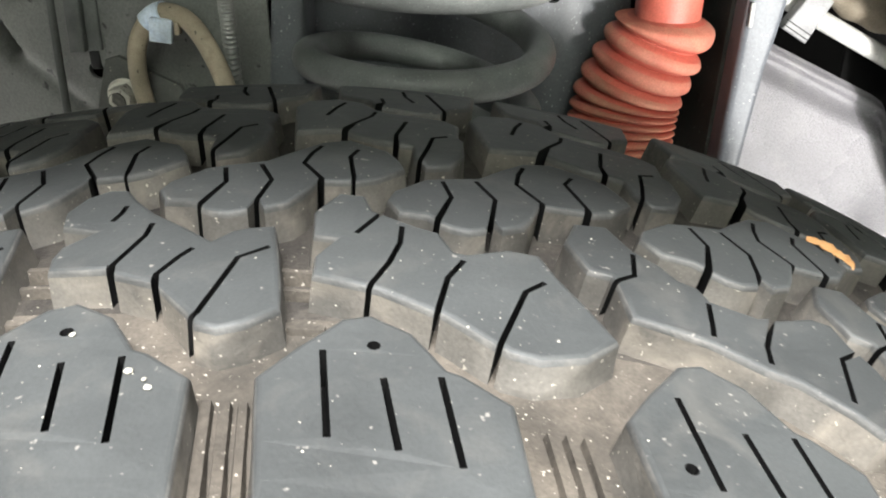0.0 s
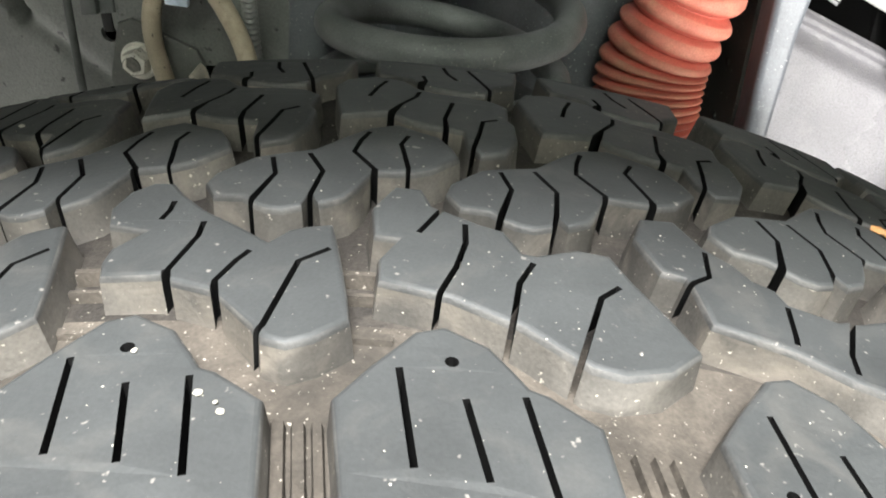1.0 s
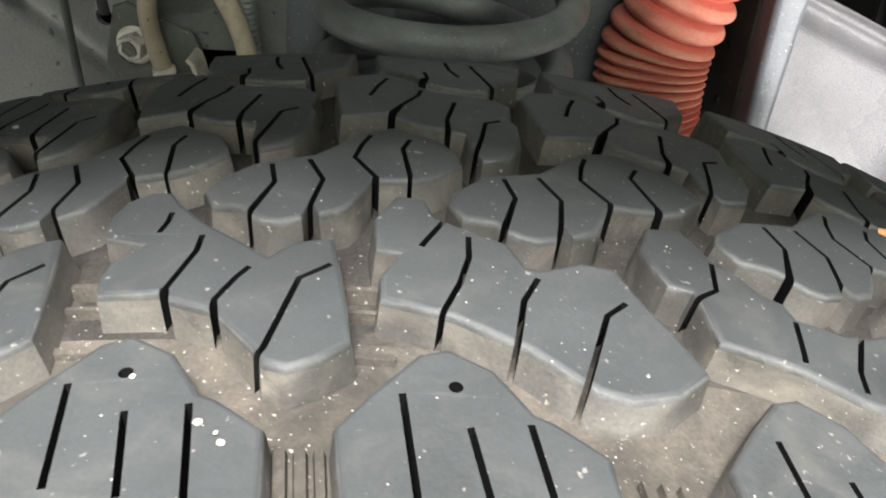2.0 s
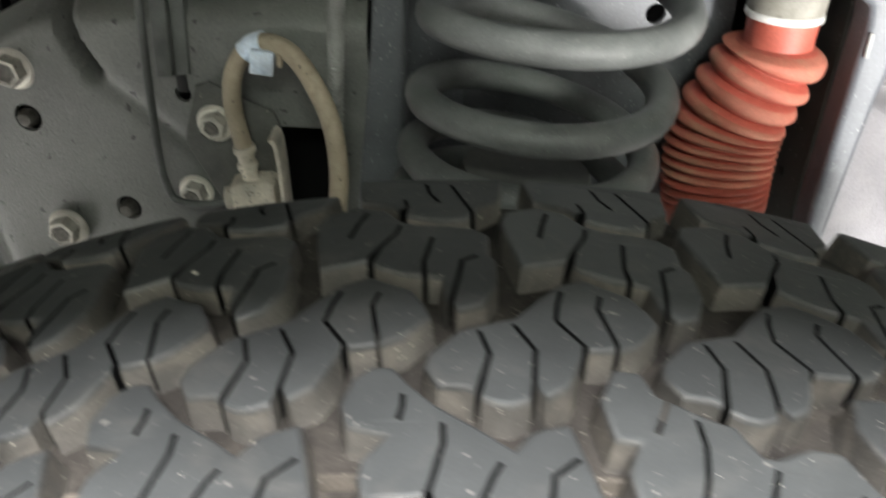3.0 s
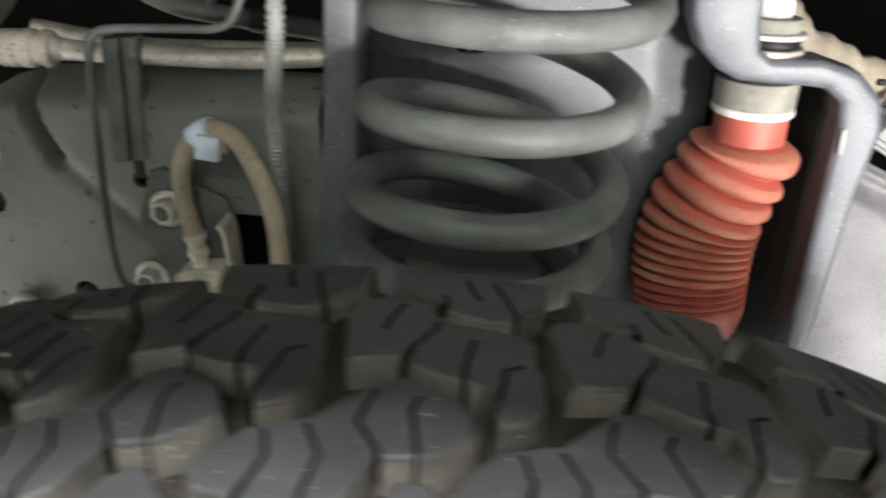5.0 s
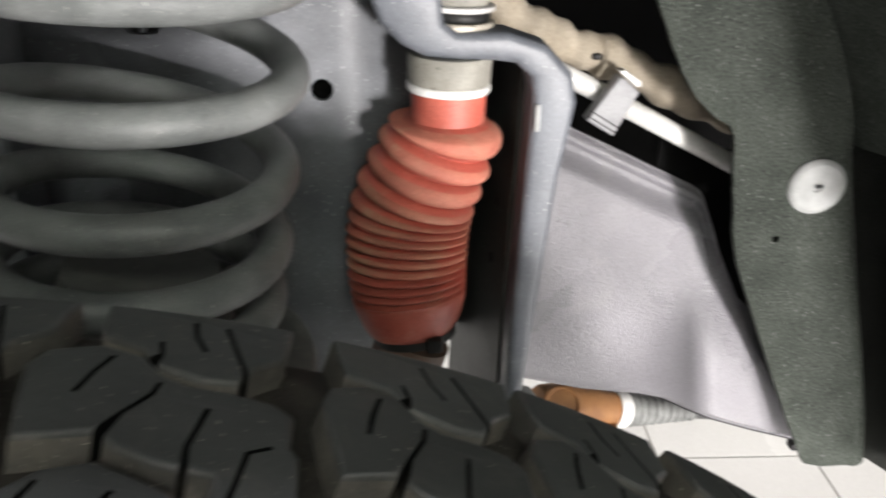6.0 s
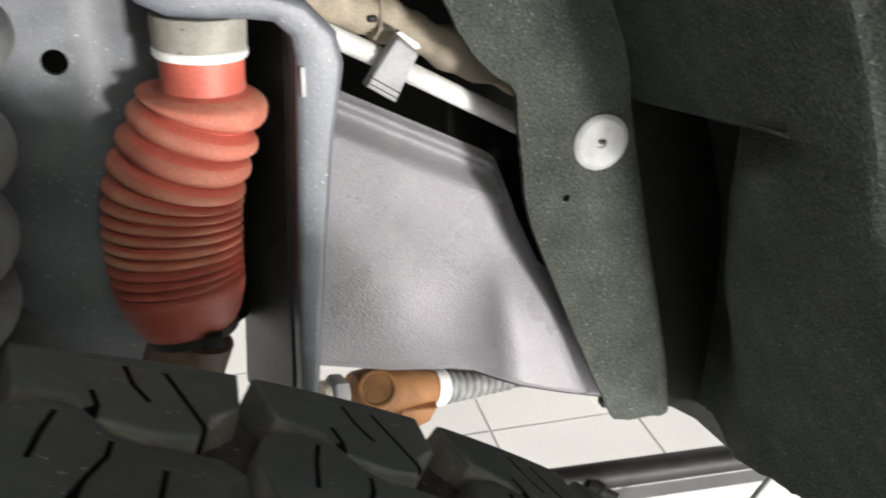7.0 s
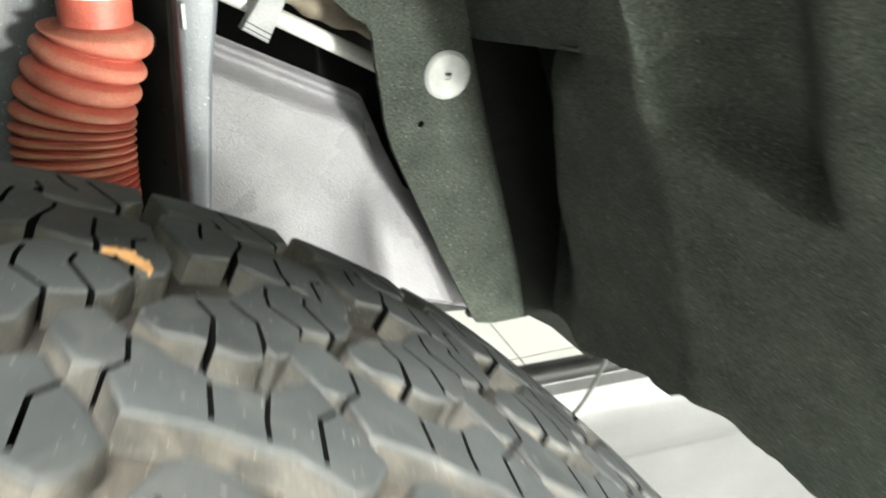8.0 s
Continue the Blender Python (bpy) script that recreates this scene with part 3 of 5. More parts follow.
def tyre_body(wheel):
    """The carcass with its groove floor, sidewalls and the ribs in the shoulder grooves."""
    half = [(0.1050, tread_radius(0.105) - 0.0082), (0.085, tread_radius(0.085) - 0.0080), (0.066, tread_radius(0.066) - 0.0074), (0.034, tread_radius(0.034) - 0.0072), (0.021, tread_radius(0.021) - 0.0095),
            (0.0165, 0.3695), (0.0105, 0.359), (0.002, 0.340), (-0.0045, 0.315), (-0.006, 0.290), (-0.004, 0.262), (0.004, 0.236), (0.016, 0.220), (0.024, 0.212), (0.032, 0.214)]
    prof = half[::-1] + [(0.21 - y, r) for y, r in half[1:]]
    bm = bmesh.new()
    seg = 216
    rings = [[bm.verts.new(AXLE + Vector((r * math.sin(a), y, r * math.cos(a)))) for a in (2 * math.pi * k / seg for k in range(seg))] for y, r in prof]
    for a, b in zip(rings, rings[1:]):
        for k in range(seg):
            f = bm.faces.new((a[k], a[(k + 1) % seg], b[(k + 1) % seg], b[k]))
            v = a[k].co
            across = (v.y + b[k].co.y) / 2
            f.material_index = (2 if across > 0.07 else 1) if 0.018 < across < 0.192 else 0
    step_mm = 2 * math.pi * R * 1000 / PITCHES
    def ledge(low, high):
        """A low rounded bar on the groove floor, from four corners at its foot and four at its top."""
        vs = [bm.verts.new(AXLE + on_tread(*p)) for p in low + high]
        for ids in ((4, 5, 6, 7), (0, 4, 7, 3), (1, 2, 6, 5), (0, 1, 5, 4), (3, 7, 6, 2)):
            bm.faces.new([vs[i] for i in ids]).material_index = 1

    for k in range(-PITCHES // 2, PITCHES // 2):
        shift = k * step_mm + (0 if k < 0 or k > 15 else 6 if k == 0 else 10)
        for s0, w in ((62.9, 2.7), (65.9, 2.6), (68.8, 2.3)):
            ends = [(s0 + shift + 0.17 * (42 - y), y) for y in (43, 34, 25, 15.5)]
            for (a, y0), (b, y1) in zip(ends, ends[1:]):
                foot = [(a, y0, -0.0082), (a + w, y0, -0.0082), (b + w, y1, -0.0082), (b, y1, -0.0082)]
                crest = [(a + 0.5, y0, -0.0058), (a + w - 0.5, y0, -0.0058), (b + w - 0.5, y1, -0.0058), (b + 0.5, y1, -0.0058)]
                ledge(foot, crest)
        for y, w, h in ((77.5, 2.4, 0.0027), (72.0, 1.8, 0.0022), (62.5, 3.2, 0.0014)):
            a, b = 21.5 + k * step_mm + (77 - y) * 0.15, 30 + k * step_mm + (77 - y) * 0.15
            ledge([(a, y - w / 2, -0.009), (b, y - w / 2, -0.009), (b, y + w / 2, -0.009), (a, y + w / 2, -0.009)], [(a, y - w / 4, -0.0078 + h), (b, y - w / 4, -0.0078 + h), (b, y + w / 4, -0.0078 + h), (a, y + w / 4, -0.0078 + h)])
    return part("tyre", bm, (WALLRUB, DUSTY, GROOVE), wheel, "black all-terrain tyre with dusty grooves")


def longer(points, f, s0):
    """An outline drawn out round the tyre, from its near end."""
    return [(s0 + (s - s0) * f, y) for s, y in points]


def warped(points, rows):
    """An outline whose places round the tyre are read off a line through rows."""
    return [(along(rows, s), y) for s, y in points]


def drawn_out(points, far):
    """An outline whose last part is moved on round the tyre."""
    return [(s + far * step(64, 73, s), y) for s, y in points]


def build_wheel():
    wheel = empty("wheel", 0, MID, 0, "off-road wheel with a worn, dusty all-terrain tyre on the tiled floor", "wheel")
    tyre = tyre_body(wheel)
    rim = [(-0.008, 0.02), (-0.008, 0.06), (0.012, 0.085), (0.020, 0.17), (0.004, 0.195), (0.0, 0.217), (0.006, 0.222), (0.030, 0.2135), (0.05, 0.195), (0.15, 0.195), (0.17, 0.2135), (0.205, 0.222), (0.208, 0.214), (0.16, 0.185), (0.06, 0.185), (0.035, 0.16), (0.03, 0.02)]
    part("rim", lathe(rim, (0, 0, R), (0, 1, 0), 64), STEEL, wheel, "plain dark steel rim")
    inner_wide = block_mesh("tread_block", INNER_WIDE, INNER_WIDE_CUTS)
    centre_wide = block_mesh("tread_block", warped(CENTRE, LONGER), [warped(c, LONGER) for c in CENTRE_CUTS])
    far_shoulder = block_mesh("tread_block", FAR_SHOULDER, FAR_SHOULDER_CUTS, outer=190)
    # each row: its mesh, the pitches that use it, and how far (mm) those past the first are shifted on the varied pitch
    rows = [
        (block_mesh("tread_block", SHOULDER, SHOULDER_CUTS, (41.4, 50.6), outer=16.5), lambda k: k < 1, 0),
        (block_mesh("tread_block", SHOULDER, SHOULDER_CUTS, (33, 34), outer=16.5), lambda k: k == 1, 8),
        (block_mesh("tread_block", SHOULDER, SHOULDER_CUTS, (33, 34), outer=16.5), lambda k: k > 1, 14),
        (block_mesh("tread_block", INNER_LONG, INNER_LONG_CUTS), lambda k: k == 0 or 6 <= k < 26, 12),
        (block_mesh("tread_block", drawn_out(INNER_WIDE, 4), [drawn_out(c, 4.5) for c in INNER_WIDE_CUTS]), lambda k: k == 1, 0),
        (inner_wide, lambda k: 1 < k < 6, 7.2),
        (block_mesh("tread_block", INNER_SHORT, INNER_SHORT_CUTS), lambda k: not 0 <= k < 26, 0),
        (block_mesh("tread_block", CENTRE, CENTRE_CUTS), lambda k: k == 0 or k >= 6, 12),
        (block_mesh("tread_block", warped(CENTRE, SHORTER), [warped(c, SHORTER) for c in CENTRE_CUTS]), lambda k: k < 0, 0),
        (centre_wide, lambda k: k == 1, 0),
        (centre_wide, lambda k: 1 < k < 6, 7.2),
        (block_mesh("tread_block", FAR_INNER, FAR_INNER_CUTS), lambda k: k != 1, 9),
        (block_mesh("tread_block", longer(FAR_INNER, 1.16, 13.5), [longer(c, 1.16, 13.5) for c in FAR_INNER_CUTS]), lambda k: k == 1, 0.2),
        (far_shoulder, lambda k: k > 2 or k in (0, -1), 4.5),
        (block_mesh("tread_block", FAR_SHOULDER, FAR_SHOULDER_CUTS, outer=190, wear=5.0), lambda k: k < -1, 0),
        (far_shoulder, lambda k: k == 1, 0),
        (block_mesh("tread_block", longer(FAR_SHOULDER, 1.08, 59), [longer(c, 1.08, 59) for c in FAR_SHOULDER_CUTS], outer=190), lambda k: k == 2, 7),
    ]
    turn = 2 * math.pi / PITCHES
    for me, when, shift in rows:
        for k in range(-PITCHES // 2, PITCHES // 2):
            if not when(k):
                continue
            ob = new("tread_block", me)
            ob.parent = tyre
            ob.matrix_basis = Matrix.Translation(AXLE - origin(wheel)) @ Matrix.Rotation(k * turn + (shift / 390 * min(1.0, (20 - k) / 14) if 1 <= k < 20 else -0.0030 * (-1 - k) if -7 < k < -1 else 0.0) + random.uniform(-0.0008, 0.0008), 4, "Y")
    return wheel


build_wheel()


# ---- grit on the tread ----
def grit():
    rnd = random.Random(7)
    bm = bmesh.new()
    bpy.context.view_layer.update()
    seen = bpy.context.evaluated_depsgraph_get()
    for i in range(1100):
        s, y = rnd.uniform(-190, 230), rnd.uniform(22, 186)
        size = rnd.choice((0.00006, 0.00007, 0.00008, 0.00009, 0.0001, 0.00012, 0.00016, 0.0002))
        high = AXLE + on_tread(s, y, 0.02)
        up = (high - Vector((0, high.y, R))).normalized()
        hit, c, normal, _, _, _ = scene.ray_cast(seen, high, -up, distance=0.05)
        if not hit:
            continue
        side = normal.cross(Vector((0, 1, 0))).normalized()
        fore = normal.cross(side)
        ring = [bm.verts.new(c + size * rnd.uniform(0.6, 1.5) * (math.cos(a) * side + math.sin(a) * fore)) for a in (k * math.pi / 2.5 + rnd.random() * 0.5 for k in range(5))]
        tip = bm.verts.new(c + normal * size * 0.9)
        for k in range(5):
            bm.faces.new((ring[k], ring[(k + 1) % 5], tip))
    ob = part("dust_grains", bm, GRIT, None, smooth=False)
    tagged(ob, "pale grains of grit scattered over the tread", "dust", kind="stuff")
    for s, y, size in ((6.8, 41.5, 0.0007), (9.6, 39.8, 0.0004), (10.6, 38.2, 0.0006), (-4.6, 49.6, 0.0005), (-64, 141, 0.0008)):
        c = AXLE + on_tread(s, y, 0.0003)
        bm = bmesh.new()
        bmesh.ops.create_icosphere(bm, subdivisions=2, radius=size)
        for v in bm.verts:
            v.co *= 1 + 0.35 * noise.noise(v.co * 1800 + Vector((s, y, 0)))
            v.co.z *= 0.5
            v.co += c
        tagged(part("stone_chip", bm, GRIT), "small pale stone chip lying on the tread", "stone", "chips on the tread")


def leaf():
    """A torn piece of dry leaf, curled over two tread blocks."""
    mid = smooth_path([AXLE + on_tread(s, y, h) for s, y, h in ((142.6, 129.8, 0.0002), (145.6, 129.6, 0.0004), (148.4, 127.4, 0.0004), (150.6, 124.0, 0.0004), (152.0, 121.0, 0.0002))], 6)
    wide = lambda t: 0.0005 + 0.0014 * math.sin(math.pi * min(1, t * 0.7 + 0.06)) * (1 + 0.3 * math.sin(17 * t) + 0.25 * math.sin(41 * t))
    n = len(mid)
    across = Vector((0.45, 0.85, 0.1)).normalized()

    def place(i, v):
        return mid[int(i)] + across * wide(i / (n - 1)) * v + Vector((0, 0, 0.0003 * (1 - v * v)))

    ob = part("dry_leaf", grid_sheet(place, list(range(n)), span(-1, 1, 5), (0, 0, -0.0003)), LEAF)
    tagged(ob, "torn orange piece of dry leaf on the tread", "leaf")


# ---- coil spring ----
def coil_spring():
    thing = empty("coil_spring", 0.030, 0.329, 0.66, "thick grey-black coil spring, dusty, standing on its seat", "spring")
    rise = [(-2.6, 0.684), (-2, 0.696), (-1, 0.7185), (0, 0.7465), (1, 0.784), (2, 0.821), (3, 0.858), (3.4, 0.872)]
    lean = math.atan(0.154)
    e1 = Vector((math.cos(lean), 0, -math.sin(lean)))
    pts, n = [], 300
    for i in range(n + 1):
        t = -2.6 + 6.0 * i / n
        h = sum(along(rise, t + d) for d in (-0.3, -0.15, 0, 0.15, 0.3)) / 5
        a = 2 * math.pi * t - math.pi / 2
        pts.append(Vector((0.0369 + 0.154 * (h - 0.7465), 0.3292, h)) + 0.0529 * (math.cos(a) * e1 + math.sin(a) * Vector((0, 1, 0))))
    part("coil", sweep(pts, 0.0072, 16), SPRING, thing)
    part("spring_seat", lathe([(0, 0.03), (0, 0.070), (0.006, 0.072), (0.012, 0.070), (0.016, 0.040), (0.05, 0.030), (0.05, 0.02)], (0.028, 0.329, 0.660), (0.10, 0, 1), 40), BRACKET, thing, "dark pressed-steel spring seat")
    part("top_mount", lathe([(0, 0.02), (0, 0.066), (0.01, 0.068), (0.02, 0.06), (0.12, 0.058), (0.12, 0.02)], (0.0575, 0.329, 0.882), (0.12, 0, 1), 40), TOWER, thing)


# ---- shock absorber in its coral boot ----
def shock_absorber():
    thing = empty("shock_absorber", 0.146, 0.384, 0.58, "shock absorber in a dusty coral-red ribbed rubber boot", "shock absorber")
    axis = smooth_path([(0.147, 0.383, 0.640), (0.1440, 0.386, 0.657), (0.1425, 0.390, 0.680), (0.1450, 0.3935, 0.705), (0.1530, 0.392, 0.727), (0.1607, 0.3905, 0.745), (0.1617, 0.390, 0.757), (0.1618, 0.390, 0.765)], 40)
    total = len(axis) - 1
    heights = [p.z for p in axis]
    ribs = [0.7450, 0.7340, 0.7233, 0.7130, 0.7050, 0.6988, 0.6934, 0.6884, 0.6836, 0.6790, 0.6745, 0.6702, 0.6662, 0.6626]

    def wave(z):
        """0 in a groove, 1 on a rib's crest."""
        for hi, lo in zip(ribs, ribs[1:]):
            if lo <= z <= hi:
                u = (z - lo) / (hi - lo)
                return abs(math.cos(math.pi * u)) ** 0.7
        return None

    def radius(t):
        z = heights[min(total, round(t * total))]
        if z > ribs[0]:
            return 0.0170 + 0.0096 * math.sqrt(max(0.0, 1 - ((z - ribs[0]) / 0.0058) ** 2)) * step(ribs[0] + 0.0085, ribs[0] + 0.002, z)
        w = wave(z)
        if w is None:
            return along([(0.640, 0.0192), (0.6435, 0.0200), (0.6460, 0.0226), (0.6500, 0.0246), (0.6545, 0.0262), (0.6590, 0.0276), (0.6615, 0.0280), (0.6626, 0.0276)], z)
        crest = along([(0.660, 0.0280), (0.668, 0.0290), (0.69, 0.0300), (0.706, 0.0298), (0.728, 0.0282), (0.746, 0.0266)], z)
        deep = along([(0.662, 0.0048), (0.69, 0.0062), (0.71, 0.0068), (0.746, 0.0072)], z)
        return crest - deep * (1 - w)

    def mark(t):
        z = heights[min(total, round(t * total))]
        w = wave(z)
        # no dust below z 0.6775: less lies there, plus shade kept in the colour
        return 1 if (w is not None and w > 0.74 and z > 0.6775) or (ribs[0] < z < ribs[0] + 0.0045) else 0

    part("boot", sweep(axis, radius, 44, mark=mark, level=lambda t: along([(0.69, 0.0), (0.745, 0.24), (0.76, 0.30)], heights[min(total, round(t * total))])), (BOOT, BOOTDUST), thing, "dusty coral-red ribbed rubber boot")
    part("boot_clamp", lathe([(0, 0.0195), (0, 0.0206), (0.004, 0.0206), (0.004, 0.0195)], (0.1462, 0.3832, 0.6405), (-0.12, 0.12, 1), 36), BLACK, thing, "dark wire clamp")
    part("clamp_ear", box((0.150, 0.3605, 0.6425), (0.158, 0.366, 0.6495), 0.0012), BLACK, thing)
    part("shock_tube", lathe([(0, 0.016), (0, 0.0185), (0.07, 0.0185), (0.07, 0.016)], (0.121, 0.378, 0.574), (0.38, 0.06, 1), 32), TUBE, thing, "rust-brown shock tube")
    part("ring", lathe([(0, 0.0172), (0, 0.0184), (0.0008, 0.0190), (0.0030, 0.0190), (0.0036, 0.0184), (0.0036, 0.017)], (0.1617, 0.390, 0.7640), (0.03, 0, 1), 40), WHITE, thing, "white ring")
    part("collar", lathe([(0, 0.0165), (0, 0.0180), (0.001, 0.0186), (0.0120, 0.0189), (0.0130, 0.0182), (0.0130, 0.012)], (0.1618, 0.390, 0.7674), (0.03, 0, 1), 40), COLLAR, thing, "beige-grey cast collar")
    for k, (z, r, h, m) in enumerate(((0.7905, 0.0165, 0.0035, CAST), (0.7942, 0.0145, 0.004, BLACK), (0.7985, 0.0165, 0.0025, WHITE), (0.8012, 0.014, 0.006, COLLAR), (0.8075, 0.009, 0.008, WHITE))):
        part("washer" if k < 4 else "nut", lathe([(0, r * 0.4), (0, r * 0.96), (h * 0.2, r), (h * 0.8, r), (h, r * 0.96), (h, r * 0.4)], (0.166, 0.396, z), (0.03, 0, 1), 32 if k < 4 else 6), m, thing)


def shock_hoop():
    """The bent plate that carries the shock's top, with its leg down the chassis."""
    thing = empty("shock_mount", 0.19, 0.41, 0.55, "blue-grey painted steel hoop that carries the shock absorber", "bracket")
    arm = [(0.122, 0.860), (0.1258, 0.8087), (0.1310, 0.7955), (0.1400, 0.7865), (0.150, 0.7815), (0.165, 0.7795), (0.1800, 0.7795), (0.1900, 0.7782), (0.1965, 0.7720), (0.1978, 0.7640), (0.1960, 0.716), (0.1942, 0.675), (0.1930, 0.640), (0.1925, 0.604), (0.190, 0.550),
           (0.1990, 0.550), (0.2012, 0.6006), (0.2074, 0.674), (0.2123, 0.7273), (0.2150, 0.742), (0.2178, 0.7602), (0.2150, 0.7735), (0.2035, 0.7858), (0.1860, 0.7916), (0.1640, 0.7912), (0.1580, 0.7955), (0.1565, 0.809), (0.156, 0.860)]
    part("hoop", slab(arm, 0.3755, 0.020, 0.0034), HOOP, thing)
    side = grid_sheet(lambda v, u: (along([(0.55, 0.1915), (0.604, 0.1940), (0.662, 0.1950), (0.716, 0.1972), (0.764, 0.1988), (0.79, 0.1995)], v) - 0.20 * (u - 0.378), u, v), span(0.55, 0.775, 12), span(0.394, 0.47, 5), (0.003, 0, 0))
    part("side_wall", side, LEGSIDE, thing, "inner side of the leg, its shade put into the paint")
    part("slot_tab", box((0.1990, 0.3738, 0.7482), (0.2010, 0.3756, 0.7606), 0.0005), PUSH, thing, "small pale tab")
    for z, dx in ((0.735, 0.0), (0.70, 0.001), (0.668, 0.0)):
        part("rivet", lathe([(0, 0.0030), (0.0008, 0.0028), (0.0014, 0.0015)], (along([(0.604, 0.1940), (0.662, 0.1950), (0.716, 0.1972)], z) - 0.0068 + dx, 0.412, z), (-1, 0, 0), 12), BLACK, thing)


# ---- spring tower and chassis ----
def spring_tower():
    thing = empty("spring_tower", 0.06, 0.414, 0.56, "blue-grey painted steel wall of the spring tower, flecked with dust", "panel")

    def place(x, z):
        return (x, 0.414 + 0.010 * step(0.115, 0.150, x) + 0.006 * math.sin(4 + 30 * z) * 0.2 + 0.02 * step(0.66, 0.58, z) + 0.020 * step(0.062, 0.012, x) * step(0.790 - 0.35 * x, 0.760 - 0.35 * x, z), z)

    wall = part("wall", grid_sheet(place, span(0.004, 0.149, 24), span(0.56, 0.90, 30), (0, 0.004, 0)), TOWER, thing)
    part("upper_strip", grid_sheet(place, span(-0.032, 0.0035, 6), span(0.780, 0.90, 8), (0, 0.004, 0)), TOWER, thing)
    a = part("a", lathe([(-0.03, 0.0046), (0.03, 0.0046)], (0.0225, 0.414, 0.789), (0, 1, 0), 24), BLACK)
    b = part("b", lathe([(-0.03, 0.0046), (0.03, 0.0046)], (0.0295, 0.414, 0.789), (0, 1, 0), 24), BLACK)
    c = part("c", lathe([(-0.03, 0.0054), (0.03, 0.0054)], (0.1044, 0.416, 0.7578), (0, 1, 0), 28), BLACK)
    d = part("d", box((0.0225, 0.38, 0.7844), (0.0295, 0.45, 0.7936)), BLACK)
    cut(wall, [a, b, c, d])
    part("tab", box((0.0248, 0.413, 0.7855), (0.0272, 0.4165, 0.7925), 0.0006), TOWER, thing)
    # added black sheet in place of the shaded gap beside the boot
    part("return", grid_sheet(lambda x, z: (x, 0.428 + 1.1 * (x - 0.147), z), span(0.147, 0.196, 8), span(0.60, 0.90, 12), (0, 0.004, 0)), BAY, thing, "sheet added beside the tower, black for the shade there")
    post = [(-0.0355, 0.870), (-0.0195, 0.870), (-0.0219, 0.8163), (-0.0253, 0.7632), (-0.0272, 0.6766), (-0.028, 0.58), (-0.060, 0.58), (-0.0520, 0.6758), (-0.0415, 0.7629), (-0.0384, 0.8162)]
    part("recess_back", box((-0.0465, 0.440, 0.50), (0.005, 0.445, 0.80)), TOWER, thing)
    part("post", slab(post, 0.372, 0.035, 0.003), TOWER, thing, "blue-grey upright post")


def bolt(x, y, z, parent, turn, k=1.0):
    """A flanged hexagon bolt, with a dished head."""
    b = part("bolt", lathe([(0, 0.0045), (0, 0.0118 * k), (-0.0012, 0.0120 * k), (-0.0030, 0.0104 * k), (-0.0034, 0.0080 * k)], (x, y + 0.0095, z), (0.12, 1, 0), 28), ZINC, parent, "zinc-plated flange bolt")
    hexa = bmesh.new()
    lathe([(-0.003, 0.0086 * k), (-0.0095, 0.0086 * k), (-0.0104, 0.0078 * k), (-0.0104, 0.0056 * k), (-0.0086, 0.0046 * k)], (x, y + 0.0095, z), (0.12, 1, 0), 6, hexa)
    bmesh.ops.rotate(hexa, verts=hexa.verts, cent=(x, y, z), matrix=Matrix.Rotation(turn, 3, Vector((0.12, 1, 0)).normalized()))
    part("head", hexa, BOLTHEAD, b, "dulled hexagon head")
    part("dished_face", lathe([(-0.0098, 0.0005), (-0.0094, 0.0046 * k), (-0.0106, 0.0056 * k), (-0.0100, 0.0060 * k)], (x, y + 0.0095, z), (0.12, 1, 0), 24), GRIME, b, "dark dished face")
    return b


